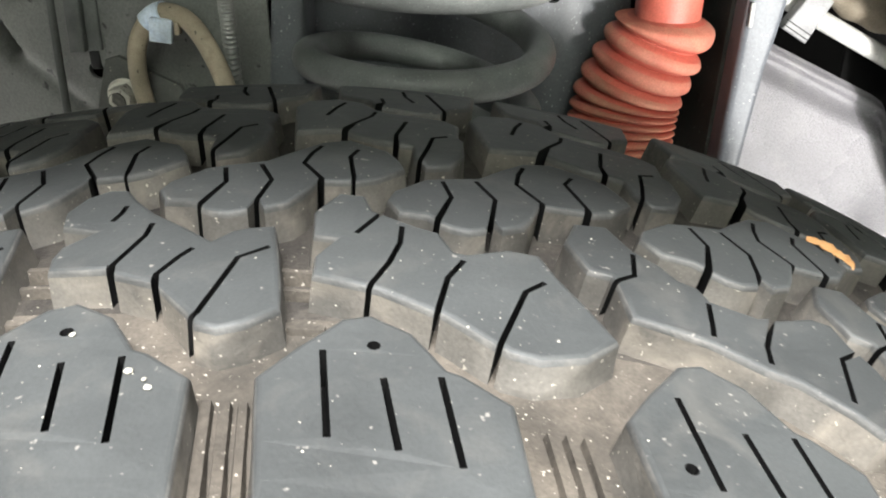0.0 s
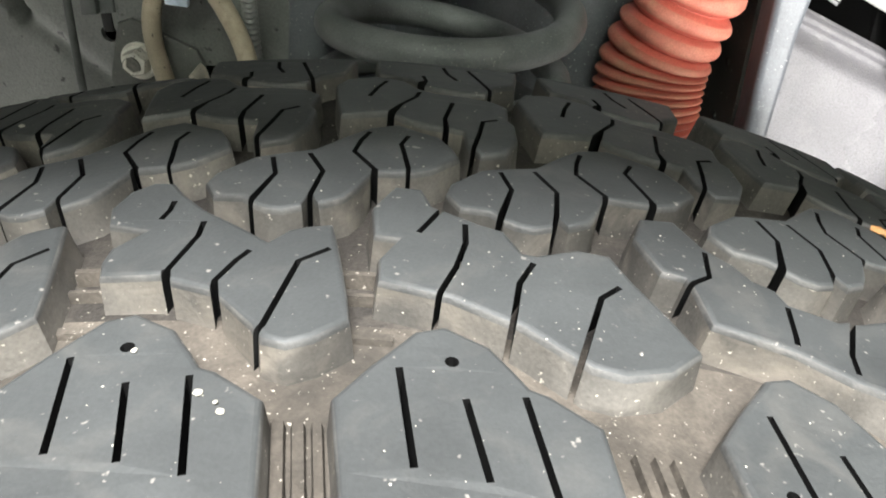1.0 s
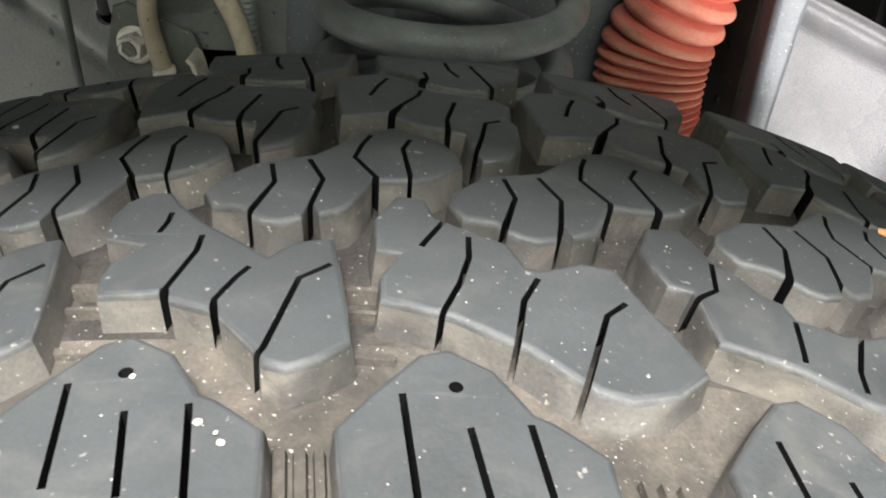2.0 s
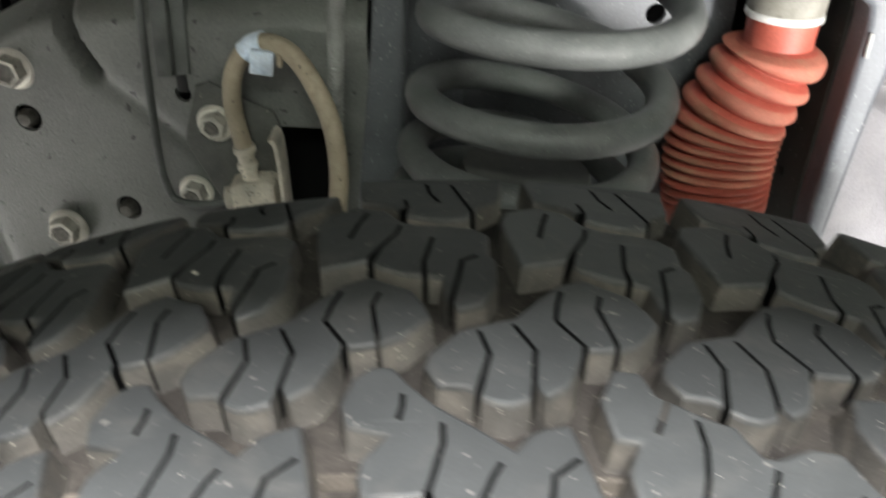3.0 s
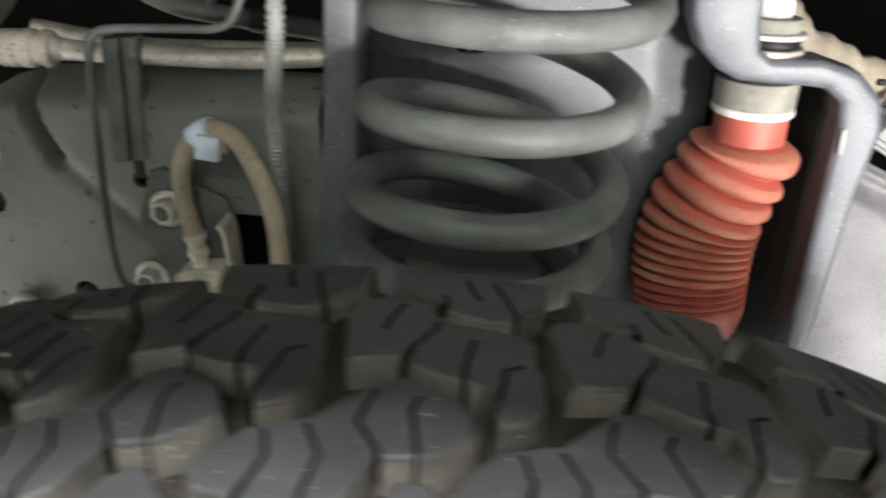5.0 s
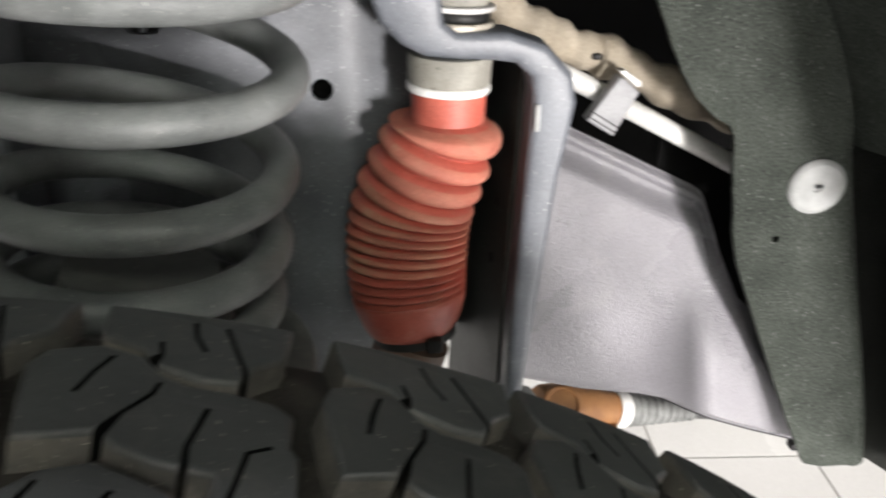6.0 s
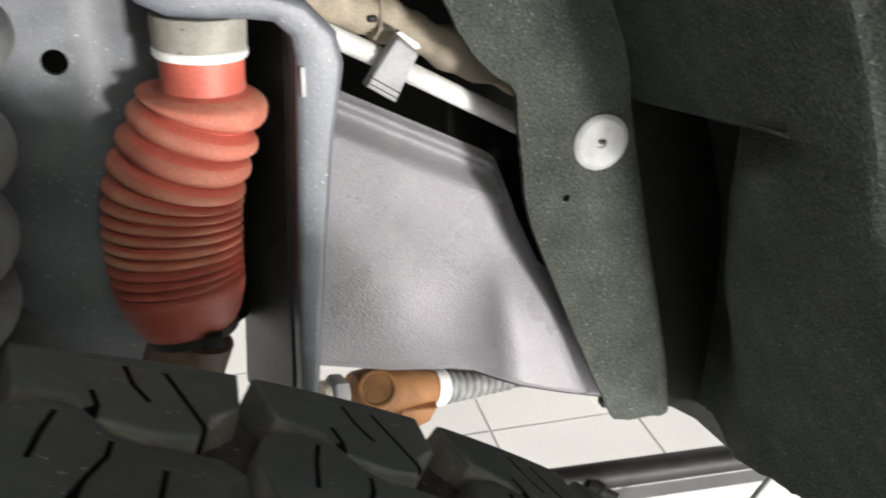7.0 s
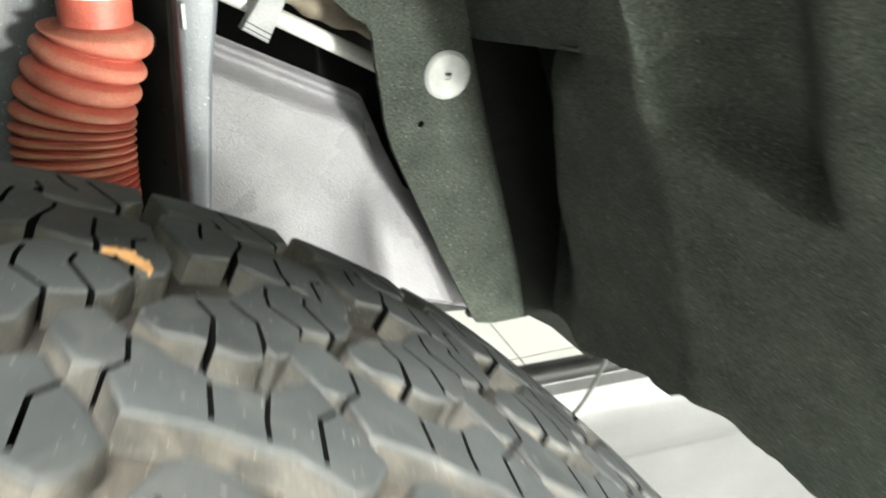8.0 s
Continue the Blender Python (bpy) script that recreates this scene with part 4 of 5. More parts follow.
def chassis_plate():
    thing = empty("chassis_plate", -0.21, 0.395, 0.52, "dark grey painted pressed-steel chassis plate with zinc bolts", "chassis")
    top = [(-0.43, 0.585), (-0.40, 0.614), (-0.372, 0.6387), (-0.3471, 0.6560), (-0.316, 0.690), (-0.2861, 0.7236), (-0.2498, 0.753), (-0.2174, 0.7686), (-0.193, 0.7749), (-0.1289, 0.7775), (-0.0719, 0.776), (-0.02, 0.776)]
    low = [(-0.443, 0.467), (-0.4097, 0.4933), (-0.3826, 0.5033), (-0.335, 0.5285), (-0.308, 0.5515), (-0.2894, 0.5655), (-0.274, 0.5800), (-0.2619, 0.5925), (-0.251, 0.6000), (-0.2385, 0.6035), (-0.2169, 0.6025), (-0.19, 0.597), (-0.1283, 0.5761), (-0.02, 0.57)]
    dent = [Vector((-0.201, 0.7675)), Vector((-0.1985, 0.750)), Vector((-0.190, 0.7325))]
    groove = [Vector((-0.190, 0.7325)), Vector((-0.163, 0.7113)), Vector((-0.1355, 0.688)), Vector((-0.1266, 0.6635))]

    def near(line, p):
        best = 9.0
        for a, b in zip(line, line[1:]):
            t = max(0, min(1, (p - a).dot(b - a) / (b - a).length_squared))
            best = min(best, (p - a - t * (b - a)).length)
        return best

    def place(x, v):
        t, b = along(top, x), along(low, x)
        z = b + (t - b) * v
        p = Vector((x, z))
        y = 0.396 - 0.12 * (x + 0.232) + 0.15 * max(0, -0.30 - x)
        valley = -0.287 - 0.10 * (z - 0.65)
        y += 0.011 * math.exp(-(((x - valley) / 0.011) ** 2)) * step(0.73, 0.66, z)
        y += 0.019 * math.exp(-((near(dent, p) / 0.0036) ** 2)) + 0.0022 * math.exp(-((near(groove, p) / 0.004) ** 2))
        y += 0.030 * step(t - 0.018, t + 0.004, z) ** 1.5
        return (x, y, z)

    body = part("plate", grid_sheet(place, span(-0.43, -0.044, 170), span(0, 1, 90), (0, 0.0035, 0)), PLATE, thing)
    def inner(x, v):
        t, b = along(top, x) - 0.004, along(low, x) + 0.010
        z = b + (t - b) * v
        return (x, place(x, 0.5)[1] + 0.040, z)

    # added black sheet, so that the holes in the plate look deep
    part("rail", grid_sheet(inner, span(-0.43, -0.047, 40), span(0, 1, 6), (0, 0.03, 0)), BAY, thing, "black sheet added behind the plate for the shade in its holes")
    # another added sheet, black where only darkness lies behind the plate
    part("rear_baffle", slab([(-0.62, 0.80), (-0.26, 0.80), (-0.26, 0.66), (-0.36, 0.60), (-0.37, 0.53), (-0.42, 0.510), (-0.62, 0.48)], 0.452, 0.01), BAY, thing, "black sheet added behind the rear end of the plate")
    part("rubber_flap", slab([(-0.60, 0.64), (-0.402, 0.62), (-0.398, 0.604), (-0.399, 0.568), (-0.398, 0.531), (-0.3987, 0.511), (-0.4065, 0.4956), (-0.4194, 0.4856), (-0.45, 0.480), (-0.60, 0.478)], 0.4165, 0.005, 0.001), BLACK, thing, "black rubber flap")
    part("arm_bush", lathe([(0, 0.005), (0, 0.011), (0.003, 0.013), (0.05, 0.013), (0.054, 0.010), (0.09, 0.010)], (-0.313, 0.315, 0.576), (0.3, 1, -0.3), 24), PLATE, thing, "dark suspension bush")
    tools = [part("t", lathe([(-0.06, r), (0.06, r)], (x, 0.40, z), (0.12, 1, 0), 28), BLACK) for x, z, r in ((-0.232, 0.7052, 0.0078), (-0.1847, 0.653, 0.0074), (-0.3676, 0.5854, 0.0118))]
    tools.append(part("t", box((-0.0935, 0.34, 0.60), (-0.066, 0.44, 0.7085), 0.001), BLACK))
    tools.append(part("t", lathe([(-0.06, 0.0045), (0.06, 0.0045)], (-0.1415, 0.39, 0.7235), (0.12, 1, 0), 18), BLACK))
    cut(body, tools)
    for k, (x, y, z) in enumerate(((-0.233, 0.3885, 0.7367), (-0.2232, 0.3815, 0.6436), (-0.1426, 0.3735, 0.6721), (-0.1225, 0.3605, 0.7182))):
        bolt(x, y, z - 0.004, thing, 0.3 + 0.5 * k, 1.0 if k < 2 else 0.82)
    for x, y, z in ((-0.2345, 0.402, 0.7035), (-0.187, 0.395, 0.651)):
        part("stud", lathe([(0, 0.005), (0, 0.0052), (-0.004, 0.0050), (-0.006, 0.0035), (-0.0065, 0.001)], (x, y, z), (0.12, 1, 0), 18), GRIME, thing, "dark stud end")


def hose_bracket():
    thing = empty("brake_hose", -0.10, 0.365, 0.655, "tan rubber brake hose looping up from its bracket and fitting", "hose")
    plate = [(-0.1310, 0.7330), (-0.1240, 0.7350), (-0.0933, 0.7190), (-0.0905, 0.712), (-0.0895, 0.664), (-0.0935, 0.6585), (-0.1208, 0.6576), (-0.1406, 0.7029), (-0.1395, 0.7080)]
    part("bracket", slab(plate, 0.3715, 0.003, 0.0008), BRACKET, thing, "grey steel bracket")
    bend = smooth_path([(-0.0920, 0, 0.7125), (-0.0895, 0, 0.7090), (-0.0885, 0, 0.7020), (-0.0880, 0, 0.6860), (-0.0878, 0, 0.6690), (-0.0890, 0, 0.6625), (-0.0935, 0, 0.6592), (-0.1030, 0, 0.6582), (-0.1170, 0, 0.6582)], 5)
    ways = [(bend[min(i + 1, len(bend) - 1)] - bend[max(i - 1, 0)]).normalized() for i in range(len(bend))]
    inside = [(p.x + 0.0024 * w.z, p.z - 0.0024 * w.x) for p, w in zip(bend, ways)]
    part("bracket_lip", slab([(p.x, p.z) for p in bend] + inside[::-1], 0.3540, 0.0175, 0.0007), CAST, thing, "pale bent lip")
    pts = [(-0.1072, 0.361, 0.702), (-0.1100, 0.360, 0.7276), (-0.1070, 0.359, 0.745), (-0.0985, 0.358, 0.757), (-0.0895, 0.355, 0.7610), (-0.0770, 0.349, 0.7580), (-0.0665, 0.341, 0.7470), (-0.0580, 0.333, 0.730), (-0.0552, 0.328, 0.708), (-0.0575, 0.325, 0.682), (-0.060, 0.322, 0.640)]
    part("hose", sweep(smooth_path(pts, 10), 0.0046, 20), HOSE, thing, "tan rubber hose")
    part("ferrule", lathe([(0, 0.0050), (0.003, 0.0052), (0.004, 0.0042), (0.008, 0.0044), (0.009, 0.0054), (0.012, 0.0054), (0.013, 0.0042), (0.017, 0.0046), (0.0185, 0.0058), (0.0215, 0.0056), (0.022, 0.004)], (-0.1060, 0.361, 0.6840), (-0.07, 0, 1), 24), CAST, thing, "crimped ferrule")
    block = slab([(-0.1158, 0.6662), (-0.1162, 0.6850), (-0.1100, 0.6875), (-0.0965, 0.6875), (-0.0935, 0.6860), (-0.0928, 0.6680), (-0.0970, 0.6630), (-0.1110, 0.6620)], 0.3540, 0.015, 0.0014)
    part("fitting", block, CAST, thing, "aged cast fitting with dark pits")
    part("boss", lathe([(0, 0.003), (0, 0.0062), (0.004, 0.0058), (0.005, 0.003)], (-0.1160, 0.360, 0.6765), (-1, -0.2, 0), 18), CAST, thing)
    clip = box((-0.0960, 0.3465, 0.7480), (-0.0850, 0.3505, 0.7595), 0.0008)
    bmesh.ops.rotate(clip, verts=clip.verts, cent=(-0.091, 0.348, 0.754), matrix=Matrix.Rotation(0.15, 3, "Y"))
    part("clip", clip, BLUE, thing, "pale blue plastic clip")
    part("clip_band", sweep(smooth_path([(-0.1005, 0.3575, 0.7552), (-0.0955, 0.357, 0.7590), (-0.0900, 0.355, 0.7610)], 6), 0.0055, 18), BLUE, thing)
    part("clip_foot", box((-0.0832, 0.345, 0.7520), (-0.0808, 0.350, 0.7580), 0.0006), HOSE, thing)


def wire_bracket():
    thing = empty("cable_bracket", -0.15, 0.375, 0.67, "bent grey cable with a ribbed holder before the plate", "cable")
    pts = [(-0.066, 0.370, 0.850), (-0.072, 0.367, 0.824), (-0.0780, 0.365, 0.8090), (-0.0870, 0.365, 0.8046), (-0.1000, 0.365, 0.8043), (-0.1340, 0.365, 0.8040), (-0.1430, 0.365, 0.8010), (-0.1472, 0.365, 0.7930), (-0.1504, 0.364, 0.7474), (-0.1520, 0.362, 0.7007), (-0.1505, 0.361, 0.6830), (-0.1460, 0.360, 0.6745), (-0.1324, 0.360, 0.6722), (-0.1180, 0.360, 0.6752)]
    part("cable", sweep(smooth_path(pts, 8), 0.0021, 12), WIRE, thing)
    for x0, x1, y in ((-0.1480, -0.1398, 0.379), (-0.1394, -0.1320, 0.3825)):
        part("rib", slab([(x0, 0.7965), (x1, 0.7970), (x1 - 0.0040, 0.7350), (x0 - 0.0042, 0.7345)], y, 0.008, 0.0008), WIRE, thing)
    part("web", slab([(-0.1460, 0.7980), (-0.1330, 0.7980), (-0.1365, 0.7342), (-0.1500, 0.7340)], 0.3885, 0.004, 0.0008), BLACK, thing)
    part("foot", box((-0.1445, 0.384, 0.7245), (-0.1385, 0.390, 0.7350), 0.0012), BLACK, thing)


def pipes():
    a = empty("coolant_pipe", -0.12, 0.392, 0.78, "speckled bright metal pipe with a crimped end fitting", "pipe")
    part("pipe", sweep(smooth_path([(-0.185, 0.392, 0.7889), (-0.152, 0.392, 0.7872), (-0.120, 0.392, 0.7862), (-0.086, 0.392, 0.7851), (-0.055, 0.392, 0.7862), (-0.030, 0.394, 0.787)], 8), 0.0051, 20), PIPE, a)
    part("end_fitting", lathe([(0, 0.004), (0, 0.0080), (0.003, 0.0094), (0.005, 0.0086), (0.006, 0.0094), (0.010, 0.0094), (0.011, 0.0084), (0.013, 0.0096), (0.018, 0.0096), (0.0195, 0.0082), (0.022, 0.0082), (0.0235, 0.0094), (0.027, 0.0090), (0.029, 0.0060), (0.033, 0.0052)], (-0.2055, 0.390, 0.7896), (1, 0.05, -0.02), 24), CAST, a, "crimped metal end fitting")
    tagged(part("thin_pipe", sweep(smooth_path([(-0.205, 0.425, 0.7935), (-0.1621, 0.42, 0.7880), (-0.1299, 0.418, 0.7850), (-0.0409, 0.418, 0.7842), (-0.031, 0.418, 0.784)], 8), 0.0042, 16), PIPE), "thin bright pipe behind the coolant pipe", "pipe")
    b = empty("air_conditioning_pipe", 0.27, 0.46, 0.73, "glossy white pipe held by a grey plastic clip", "pipe")
    part("pipe", sweep(smooth_path([(0.17, 0.462, 0.782), (0.2347, 0.462, 0.7515), (0.2780, 0.463, 0.7290), (0.3195, 0.464, 0.7073), (0.40, 0.468, 0.665)], 10), 0.0056, 20), PIPEW, b)
    part("clip", slab([(0.2589, 0.7542), (0.2615, 0.7539), (0.2709, 0.7459), (0.2587, 0.7216), (0.2433, 0.7309)], 0.446, 0.009, 0.0012), GREYCLIP, b, "grey plastic clip")
    for k in (0, 1):
        part("clip_line", slab([(0.2448 + 0.001 * k, 0.7333 + 0.003 * k), (0.2599 + 0.001 * k, 0.7241 + 0.003 * k), (0.2596 + 0.001 * k, 0.7235 + 0.003 * k), (0.2445 + 0.001 * k, 0.7327 + 0.003 * k)], 0.4452, 0.002), BLACK, b)
    part("clip_tip", slab([(0.2589, 0.7571), (0.2615, 0.7581), (0.2714, 0.7516), (0.2722, 0.7487), (0.2688, 0.7485)], 0.447, 0.006, 0.0006), PIPEW, b, "white clip tip")
    rnd = lambda t: 0.0112 + 0.0012 * math.sin(31 * t) + 0.0009 * math.sin(77 * t + 1) + 0.002 * math.exp(-(((t - 0.30) / 0.05) ** 2))
    c = empty("wrapped_hose", 0.25, 0.478, 0.74, "dirty beige cloth-wrapped hose with dark creases", "hose")
    part("hose", sweep(smooth_path([(0.172, 0.482, 0.835), (0.185, 0.480, 0.806), (0.203, 0.478, 0.7835), (0.2332, 0.478, 0.7665), (0.2618, 0.478, 0.7575), (0.299, 0.480, 0.7400), (0.345, 0.484, 0.720)], 14), rnd, 24), CANVAS, c)
    part("strap", sweep(smooth_path([(0.252, 0.463, 0.7505), (0.2560, 0.4645, 0.7575), (0.2575, 0.470, 0.7685)], 6), 0.0012, 8), CANVAS, c)
    part("tear", box((0.2490, 0.4645, 0.7590), (0.2545, 0.4680, 0.7625), 0.0012), BLACK, c, "dark torn spot")


def bay_hose():
    thing = empty("bay_hose", -0.05, 0.735, 0.84, "dark rubber hose along the wall behind the coolant pipe", "hose")
    part("hose", sweep(smooth_path([(-0.34, 0.738, 0.86), (-0.25, 0.62, 0.835), (-0.185, 0.50, 0.812), (-0.150, 0.47, 0.8000), (-0.118, 0.47, 0.7930), (-0.073, 0.47, 0.7865), (-0.037, 0.47, 0.7840), (0.02, 0.52, 0.80), (0.10, 0.737, 0.84)], 8), 0.0058, 16), WIRE, thing)
    part("branch", sweep(smooth_path([(-0.127, 0.468, 0.790), (-0.1255, 0.472, 0.802), (-0.122, 0.50, 0.83), (-0.115, 0.737, 0.90)], 8), 0.0045, 14), WIRE, thing)
    part("hose_clip", lathe([(-0.006, 0.0060), (-0.006, 0.0070), (0.006, 0.0070), (0.006, 0.0060)], (-0.095, 0.47, 0.7897), (1, 0, -0.14), 18), BLACK, thing, "black clip")


def loom():
    pts = smooth_path([(-0.043, 0.320, 0.870), (-0.0467, 0.3225, 0.8149), (-0.0494, 0.325, 0.798), (-0.0519, 0.3275, 0.7827), (-0.0539, 0.335, 0.7637), (-0.0575, 0.3475, 0.7318), (-0.0614, 0.3625, 0.6856), (-0.064, 0.370, 0.640)], 60)
    n = len(pts) - 1
    ob = part("corrugated_conduit", sweep(pts, lambda t: 0.0034 + 0.0005 * math.sin(t * n * 2 * math.pi / 5), 14), LOOM)
    tagged(ob, "grey corrugated cable conduit hanging in front of the post", "conduit")


# ---- grey inner panel ----
def inner_panel():
    thing = empty("splash_panel", 0.31, 0.455, 0.49, "pale grey textured plastic splash panel with a folded lower edge", "panel")
    top = [(0.196, 0.7435), (0.231, 0.7263), (0.318, 0.6835), (0.3246, 0.6790), (0.3300, 0.662), (0.3345, 0.648), (0.352, 0.610), (0.44, 0.520)]
    low = [(0.196, 0.5610), (0.2125, 0.5570), (0.2611, 0.5440), (0.3000, 0.5375), (0.3174, 0.5325), (0.3350, 0.5225), (0.3505, 0.5145), (0.38, 0.5035), (0.4167, 0.4916), (0.44, 0.485)]

    def crease(d):
        """A long slope towards the wheel up to the fold, and a short one back."""
        rise = min(1.0, max(0.0, (d + 0.070) / 0.070))
        return 0.22 * max(0.0, d) - 0.034 * rise**2.3

    def place(x, v):
        t, b = along(top, x), along(low, x)
        z = b + (t - b) * v
        fold = along([(0.50, 0.348), (0.537, 0.3415), (0.61, 0.329), (0.66, 0.322)], z)
        g = step(0.650, 0.545, z)
        y = 0.457 - 0.02 * (z - 0.62)
        ahead = g * sum(crease(x - fold + d) for d in (-0.007, -0.0035, 0.0, 0.0035, 0.007)) / 5
        y += ahead
        y += (0.011 * step(t - 0.026, t - 0.012, z) - 0.003 * step(t - 0.011, t - 0.006, z) + 0.004 * step(t - 0.005, t, z)) * step(0.335, 0.322, x)
        y += 0.006 * step(b + 0.006, b, z)
        u = max(0.0, z - 0.625)
        lean = 0.13 * (u * u / 0.10 if u < 0.05 else u - 0.025)
        y += lean
        ahead += 0.5 * lean
        return (x + 0.45 * ahead, y, z - 0.77 * ahead)

    part("sheet", grid_sheet(place, span(0.196, 0.44, 150), [0.0, 0.01, 0.025, 0.04] + span(0.06, 0.86, 40) + span(0.87, 1.0, 34), (0, 0.003, 0)), PANEL, thing)
    # black sheet added for the dark gap between panel and flange
    part("backing", slab([(0.30, 0.712), (0.48, 0.66), (0.48, 0.535), (0.36, 0.545), (0.30, 0.60)], 0.482, 0.004), BAY, thing, "black sheet added to keep the gap dark")
    hem = smooth_path([Vector(place(x, 0.0)) + Vector((0, 0.0015, -0.0006)) for x in span(0.300, 0.436, 14)], 3)
    part("hem", sweep(hem, 0.0012, 8), BLACK, thing, "dark rubber hem")
    part("corner_clip", box((0.404, 0.444, 0.4985), (0.411, 0.452, 0.5040), 0.0012), BLACK, thing)


# ---- wheel arch liner ----
def seam(y):
    """Where the crown ends and the side wall with its pocket begins, in degrees."""
    return along([(0.285, 46.4), (0.412, 48.8)], y)


def arch_radius(a, y):
    """The liner's distance from the axle: a degrees round from the top, y metres across."""
    r = along([(-75, 0.50), (-50, 0.52), (-28, 0.60), (-10, 0.64), (12, 0.64), (25, 0.60), (36, 0.550), (49, 0.506), (60, 0.488), (73, 0.475), (80, 0.472)], a)
    r += (0.19 * max(0, 0.25 - y) + 0.55 * max(0, 0.105 - y)) * step(-20, 10, a)
    if a > seam(y):
        turn = along([(47, 0.290), (50, 0.332), (55, 0.356), (62, 0.376), (75, 0.372)], a)
        r += along([(47, 0.055), (62, 0.05), (78, 0.022)], a) * step(turn - 0.008, turn + 0.066, y)
    edge = along([(0.15, 53.2), (0.18, 52.5), (0.217, 50.7), (0.25, 49.2)], y)
    r += 0.024 * step(edge + 0.5, edge - 0.6, a) * step(0.246, 0.231, y) * step(0.150, 0.186, y)
    return r


def arch_point(a, y, extra=0.0):
    r = arch_radius(a, y) + extra
    return Vector((r * math.sin(radians(a)), y, R + r * math.cos(radians(a))))


def outward(a):
    return Vector((math.sin(radians(a)), 0, math.cos(radians(a)))) * 0.004


def arch_liner():
    thing = empty("arch_liner", 0.42, 0.25, 0.50, "dark grey felt wheel-arch liner with a ragged edge", "liner")
    ys = span(-0.04, 0.450, 112)
    low = lambda y: along([(0.07, 62), (0.11, 74.5), (0.171, 73.8), (0.197, 72.6), (0.229, 71.6), (0.262, 72), (0.29, 72.7), (0.322, 74.5), (0.364, 76.4), (0.41, 78.3), (0.45, 79)], y) + 0.30 * noise.noise(Vector((y * 60, 1.7, 0))) + 0.22 * noise.noise(Vector((y * 260, 4.1, 0))) + 0.6 * step(0.262, 0.268, y) * step(0.29, 0.285, y)
    us = span(0, 1, 120)
    part("wall", grid_sheet(lambda y, u: arch_point(seam(y) + 0.01 + (low(y) - seam(y)) * u, y), ys, us, lambda y, u: outward(seam(y) + (low(y) - seam(y)) * u)), FELT, thing)
    part("crown", grid_sheet(lambda y, u: arch_point(-14 + (seam(y) + 14) * u, y), span(-0.04, 0.425, 94), span(0, 1, 90), lambda y, u: outward(-14 + 62 * u)), FELT, thing)
    edge = [(0.250, 0.830), (0.262, 0.800), (0.2734, 0.7762), (0.2800, 0.7640), (0.2868, 0.7536), (0.2990, 0.7420), (0.3080, 0.7370), (0.3115, 0.7315), (0.3135, 0.7150), (0.3175, 0.6921), (0.3200, 0.676), (0.3248, 0.659), (0.3370, 0.6320), (0.3505, 0.6023), (0.3700, 0.5610), (0.3850, 0.5310), (0.3926, 0.5160), (0.405, 0.5125), (0.420, 0.5125), (0.4370, 0.5108)]
    rough = []
    for k, ((x0, z0), (x1, z1)) in enumerate(zip(edge, edge[1:])):
        for i in range(5):
            t = i / 5
            rough.append((x0 + (x1 - x0) * t + 0.0007 * noise.noise(Vector((k * 3.1 + i * 0.9, 0, 2))), z0 + (z1 - z0) * t + 0.0007 * noise.noise(Vector((k * 3.1 + i * 0.9, 5, 2)))))
    right = [(0.4370, 0.5108), (0.430, 0.546), (0.415, 0.598), (0.400, 0.648), (0.388, 0.690), (0.379, 0.724), (0.376, 0.760), (0.366, 0.830)]
    rough = [p for p in rough if p[0] < 0.4250]
    inset = [(x - 0.0102, z) for x, z in right]
    face = part("flange", slab(rough + inset, 0.412, 0.004), FELT, thing, "flat felt flange with a pale push clip")
    flat = sorted((z, x) for x, z in right)
    def roll(z, u):
        """The flange's edge rounds over into the pocket."""
        x = along(flat, z) - 0.010
        if u < 0.5:
            t = math.pi * u
            return (x + 0.012 * math.sin(t), 0.412 + 0.012 * (1 - math.cos(t)), z)
        return (x + 0.012 + 0.004 * (u - 0.5), 0.424 + 0.048 * (u - 0.5), z)

    part("flange_return", grid_sheet(roll, span(0.5112, 0.80, 30), span(0, 1, 15), (-0.003, 0.001, 0)), FELT, thing)
    part("pocket_back", slab([(0.428, 0.487), (0.462, 0.486), (0.485, 0.470), (0.513, 0.442), (0.530, 0.426), (0.565, 0.430), (0.56, 0.62), (0.50, 0.78), (0.35, 0.80), (0.36, 0.74), (0.372, 0.69), (0.39, 0.62), (0.41, 0.55)], 0.4475, 0.004), POCKET, thing, "back of the liner pocket, black for the shade inside")
    part("pocket_roof", grid_sheet(lambda r, y: (r * math.sin(radians(seam(y))), y, R + r * math.cos(radians(seam(y)))), span(0.514, 0.580, 4), span(0.29, 0.4515, 8), (-0.002, 0, 0.002)), FELT, thing)
    tool = part("t", lathe([(-0.02, 0.0022), (0.02, 0.0022)], (0.3442, 0.412, 0.673), (0, 1, 0), 10), BLACK)
    cut(face, [tool])
    clip = part("push_clip", lathe([(0, 0.0040), (0, 0.0152), (-0.0014, 0.0156), (-0.0026, 0.0148), (-0.0034, 0.0128), (-0.0028, 0.0110), (-0.0026, 0.0040), (-0.0022, 0.0030), (-0.0008, 0.0026)], (0.3607, 0.4120, 0.7035), (0.05, 1, 0.03), 44), PUSH, thing, "round pale grey push clip")
    part("slot", box((0.3592, 0.4092, 0.7030), (0.3632, 0.4098, 0.7050), 0.0002), BLACK, clip)
    # the other side of the arch
    rim = [(-0.41, 0.600), (-0.3539, 0.6536), (-0.3208, 0.6831), (-0.2732, 0.7334), (-0.2292, 0.7698), (-0.192, 0.8004), (-0.177, 0.816), (-0.158, 0.840), (-0.13, 0.868)]
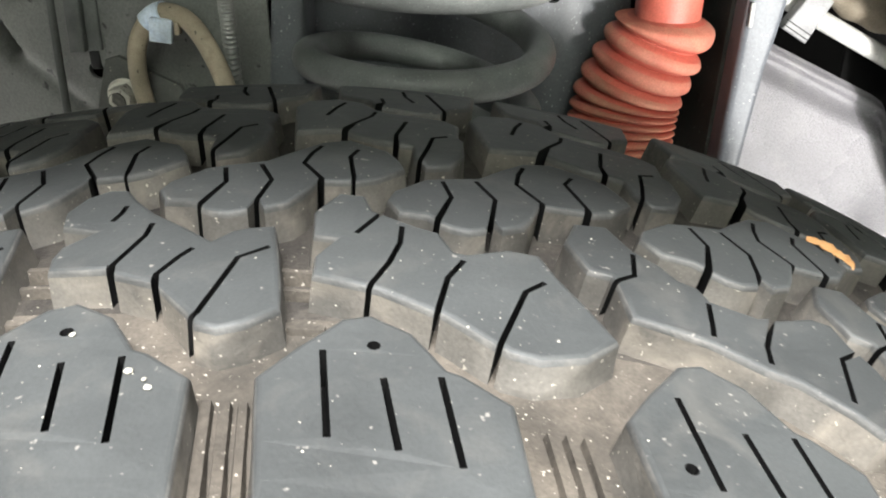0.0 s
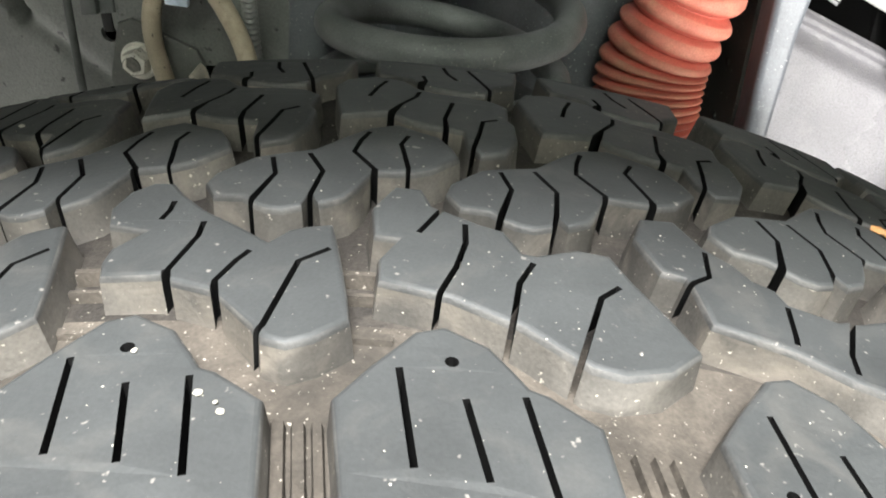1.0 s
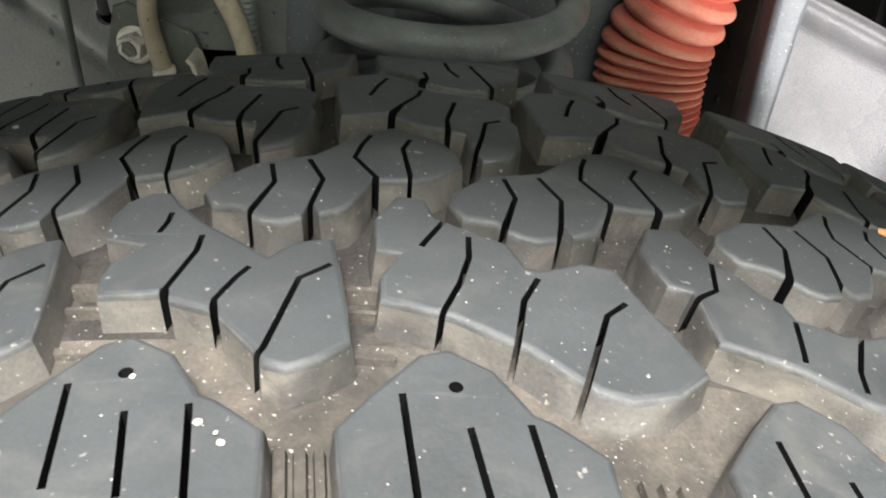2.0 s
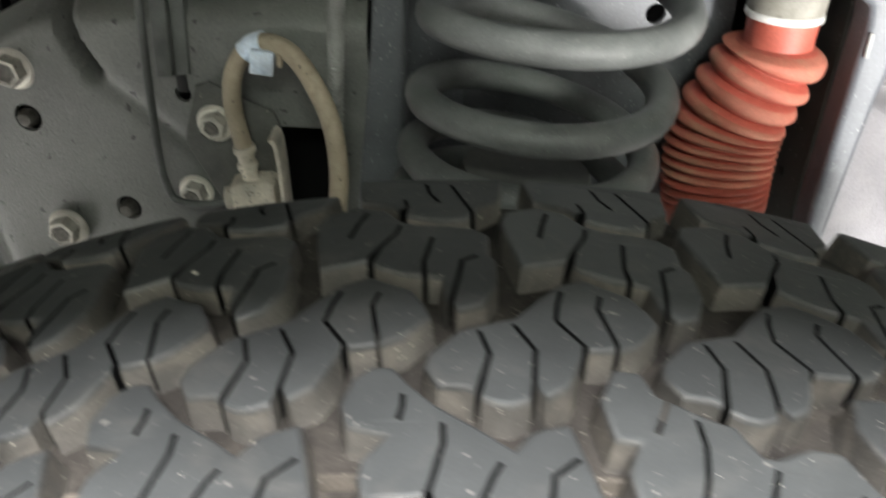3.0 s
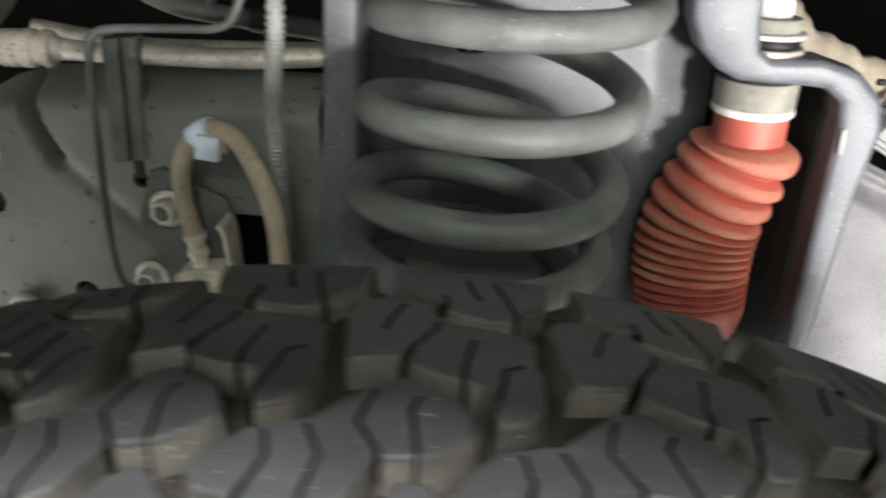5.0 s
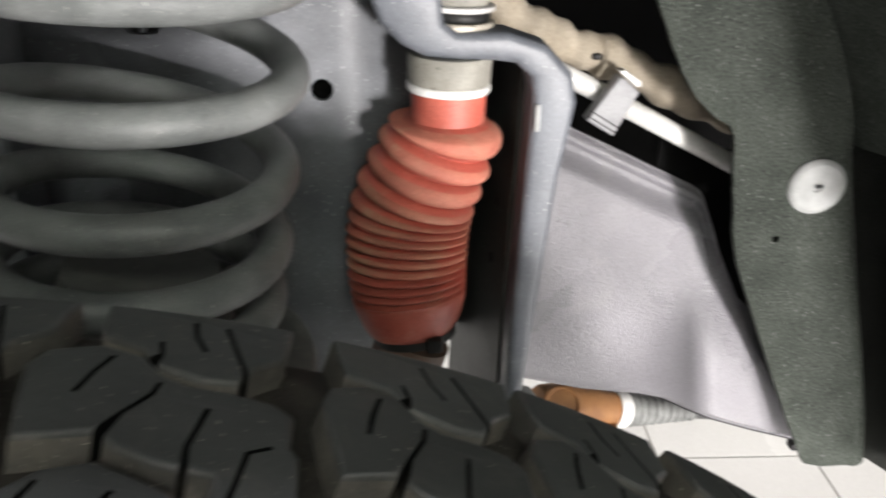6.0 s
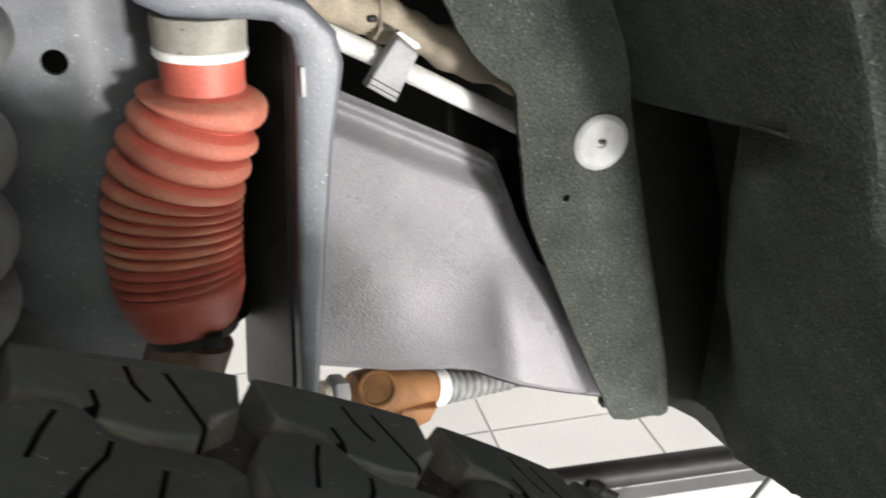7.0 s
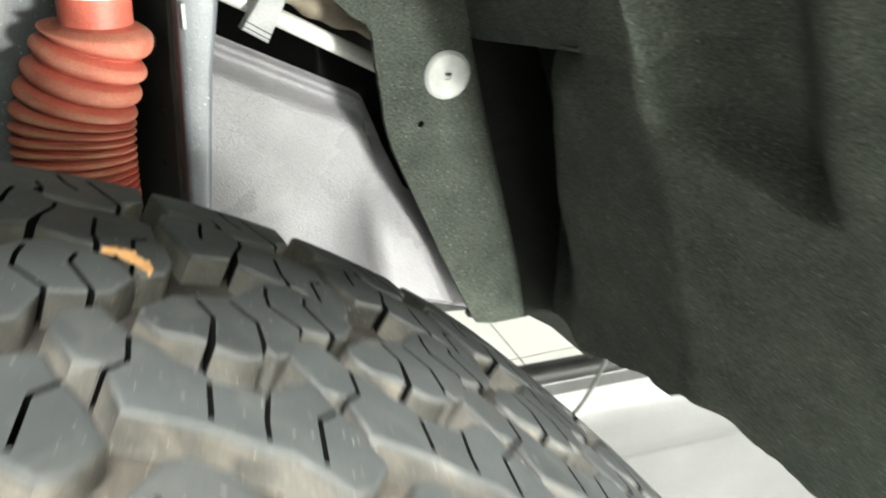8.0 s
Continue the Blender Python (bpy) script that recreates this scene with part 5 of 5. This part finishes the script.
    rim = [(p.x, p.y) for p in smooth_path([(x, z, 0) for x, z in rim], 8)]
    polar = sorted((math.degrees(math.atan2(x, z - R)), math.hypot(x, z - R)) for x, z in rim)

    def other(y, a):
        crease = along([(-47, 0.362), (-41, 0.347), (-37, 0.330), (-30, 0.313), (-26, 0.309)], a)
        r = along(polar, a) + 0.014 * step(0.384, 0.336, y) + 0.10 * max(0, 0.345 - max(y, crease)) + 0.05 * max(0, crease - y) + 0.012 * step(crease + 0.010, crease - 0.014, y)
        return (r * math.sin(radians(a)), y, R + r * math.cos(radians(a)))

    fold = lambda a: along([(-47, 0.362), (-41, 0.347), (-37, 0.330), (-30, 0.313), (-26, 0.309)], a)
    part("rear_edge", grid_sheet(lambda u, a: other(fold(a) - 0.006 + (0.378 - fold(a)) * u, a), span(0, 1, 14), span(-64, -14, 60), lambda u, a: outward(a)), RIMFELT, thing, "felt rear edge darkened for its shade")
    part("rear_lining", grid_sheet(lambda u, a: other(-0.04 + (fold(a) + 0.034) * u, a), span(0, 1, 50), span(-64, -14, 60), lambda u, a: outward(a)), LINING, thing, "rear side past the fold, darkened for its shade")


# ---- steering rod, skid panel ----
def tie_rod():
    thing = empty("tie_rod", 0.30, 0.535, 0.45, "steering rod end with rusty orange forging and grey ribbed boot", "steering rod")
    d = Vector((0.0905, 0.022, -0.026)).normalized()
    a = Vector((0.2440, 0.5265, 0.4868))
    body = lathe([(0, 0.010), (0, 0.0140), (0.003, 0.0158), (0.012, 0.0172), (0.028, 0.0174), (0.046, 0.0160), (0.066, 0.0140), (0.070, 0.0130), (0.070, 0.010)], a + d * 0.004, d, 30)
    part("forging", body, RUST, thing, "rusty orange forged body")
    part("plug", lathe([(0, 0.0150), (0.0030, 0.0148), (0.0042, 0.0136), (0.0042, 0.0118), (0.0026, 0.0108), (0.0030, 0.002)], a + d * 0.022 + Vector((0, -0.0135, 0.0110)), (-0.05, -0.72, 0.70), 32), RUST, thing)
    part("lower_lug", slab([(0.284, 0.468), (0.312, 0.464), (0.306, 0.452), (0.292, 0.447), (0.282, 0.456)], 0.520, 0.024, 0.003), RUST, thing)
    part("ring", lathe([(0, 0.010), (0, 0.0146), (0.001, 0.0150), (0.0095, 0.0150), (0.0105, 0.0143), (0.0105, 0.01)], a + d * 0.0735, d, 30), WHITE, thing, "white plastic ring")
    prof = []
    for i in range(91):
        u = i / 90
        base = 0.0110 - 0.0062 * u
        prof.append((0.070 * u, base + 0.0036 * abs(math.sin(math.pi * 9.0 * u)) ** 0.7 * (1 - 0.4 * u)))
    part("boot", lathe(prof, a + d * 0.085, d, 30), BOOTG, thing, "grey ribbed rubber boot")
    part("rod", lathe([(0, 0.004), (0, 0.0055), (0.16, 0.0055), (0.16, 0.004)], a + d * 0.150, d, 18), STEEL, thing)
    nut = part("nut", lathe([(0, 0.006), (0, 0.0120), (0.0015, 0.0135), (0.010, 0.0135), (0.0115, 0.0122), (0.0115, 0.006)], a - d * 0.016 + Vector((0, -0.008, 0.006)), d, 6), GREYCLIP, thing, "pale castle nut")
    part("crown", lathe([(0, 0.004), (0, 0.0095), (0.005, 0.0098), (0.006, 0.0085), (0.006, 0.004)], a - d * 0.0225 + Vector((0, -0.008, 0.006)), d, 12), CAST, nut, "pale slotted crown")
    part("stud", lathe([(0, 0.003), (0, 0.0075), (0.05, 0.0075)], a - d * 0.050, d, 16), ZINC, thing)


def skid_panel():
    thing = empty("skid_panel", 0.60, 0.455, 0.13, "silver skid panel under a black edge bar", "panel")

    def place(x, z):
        y = 0.466 - 0.10 * (x - 0.5) - 0.10 * (0.395 - z)
        y -= 0.010 * step(0.395, 0.36, z)
        y += 0.006 * step(0.304, 0.298, z)
        return (x, y, z)

    part("sheet", grid_sheet(place, span(0.30, 1.10, 20), [0.13, 0.2, 0.27, 0.29, 0.296, 0.299, 0.302, 0.306, 0.32, 0.34, 0.36, 0.372, 0.384, 0.395], (0, 0.004, 0)), SILVER, thing)
    bar = bmesh.new()
    sweep([Vector((x, 0.474 - 0.10 * (x - 0.5), 0.402)) for x in span(0.30, 1.10, 8)], 0.0105, 18, bar)
    part("edge_bar", bar, BLACK, thing, "black edge bar")
    part("bar_lip", grid_sheet(lambda x, z: (x, 0.4655 - 0.10 * (x - 0.5) - 0.3 * (0.394 - z), z), span(0.30, 1.10, 4), span(0.378, 0.394, 3), (0, 0.002, 0)), BLACK, thing)
    wire = empty("sensor_cable", 0.455, 0.42, 0.385, "thin grey sensor cable with a small black plug", "cable")
    part("cable", sweep(smooth_path([(0.434, 0.458, 0.400), (0.447, 0.440, 0.392), (0.462, 0.412, 0.398), (0.4714, 0.388, 0.4250), (0.468, 0.366, 0.462), (0.4640, 0.3488, 0.4995), (0.462, 0.342, 0.515)], 8), 0.0016, 10), WIRE, wire)
    part("plug", lathe([(0, 0.002), (0, 0.005), (0.008, 0.0055), (0.009, 0.0065), (0.012, 0.0065), (0.013, 0.005), (0.022, 0.0045), (0.022, 0.002)], (0.418, 0.470, 0.404), (0.75, -0.6, -0.2), 16), BLACK, wire, "small black plug")


grit()
leaf()
coil_spring()
shock_absorber()
shock_hoop()
spring_tower()
chassis_plate()
hose_bracket()
wire_bracket()
pipes()
loom()
bay_hose()
inner_panel()
arch_liner()
tie_rod()
skid_panel()
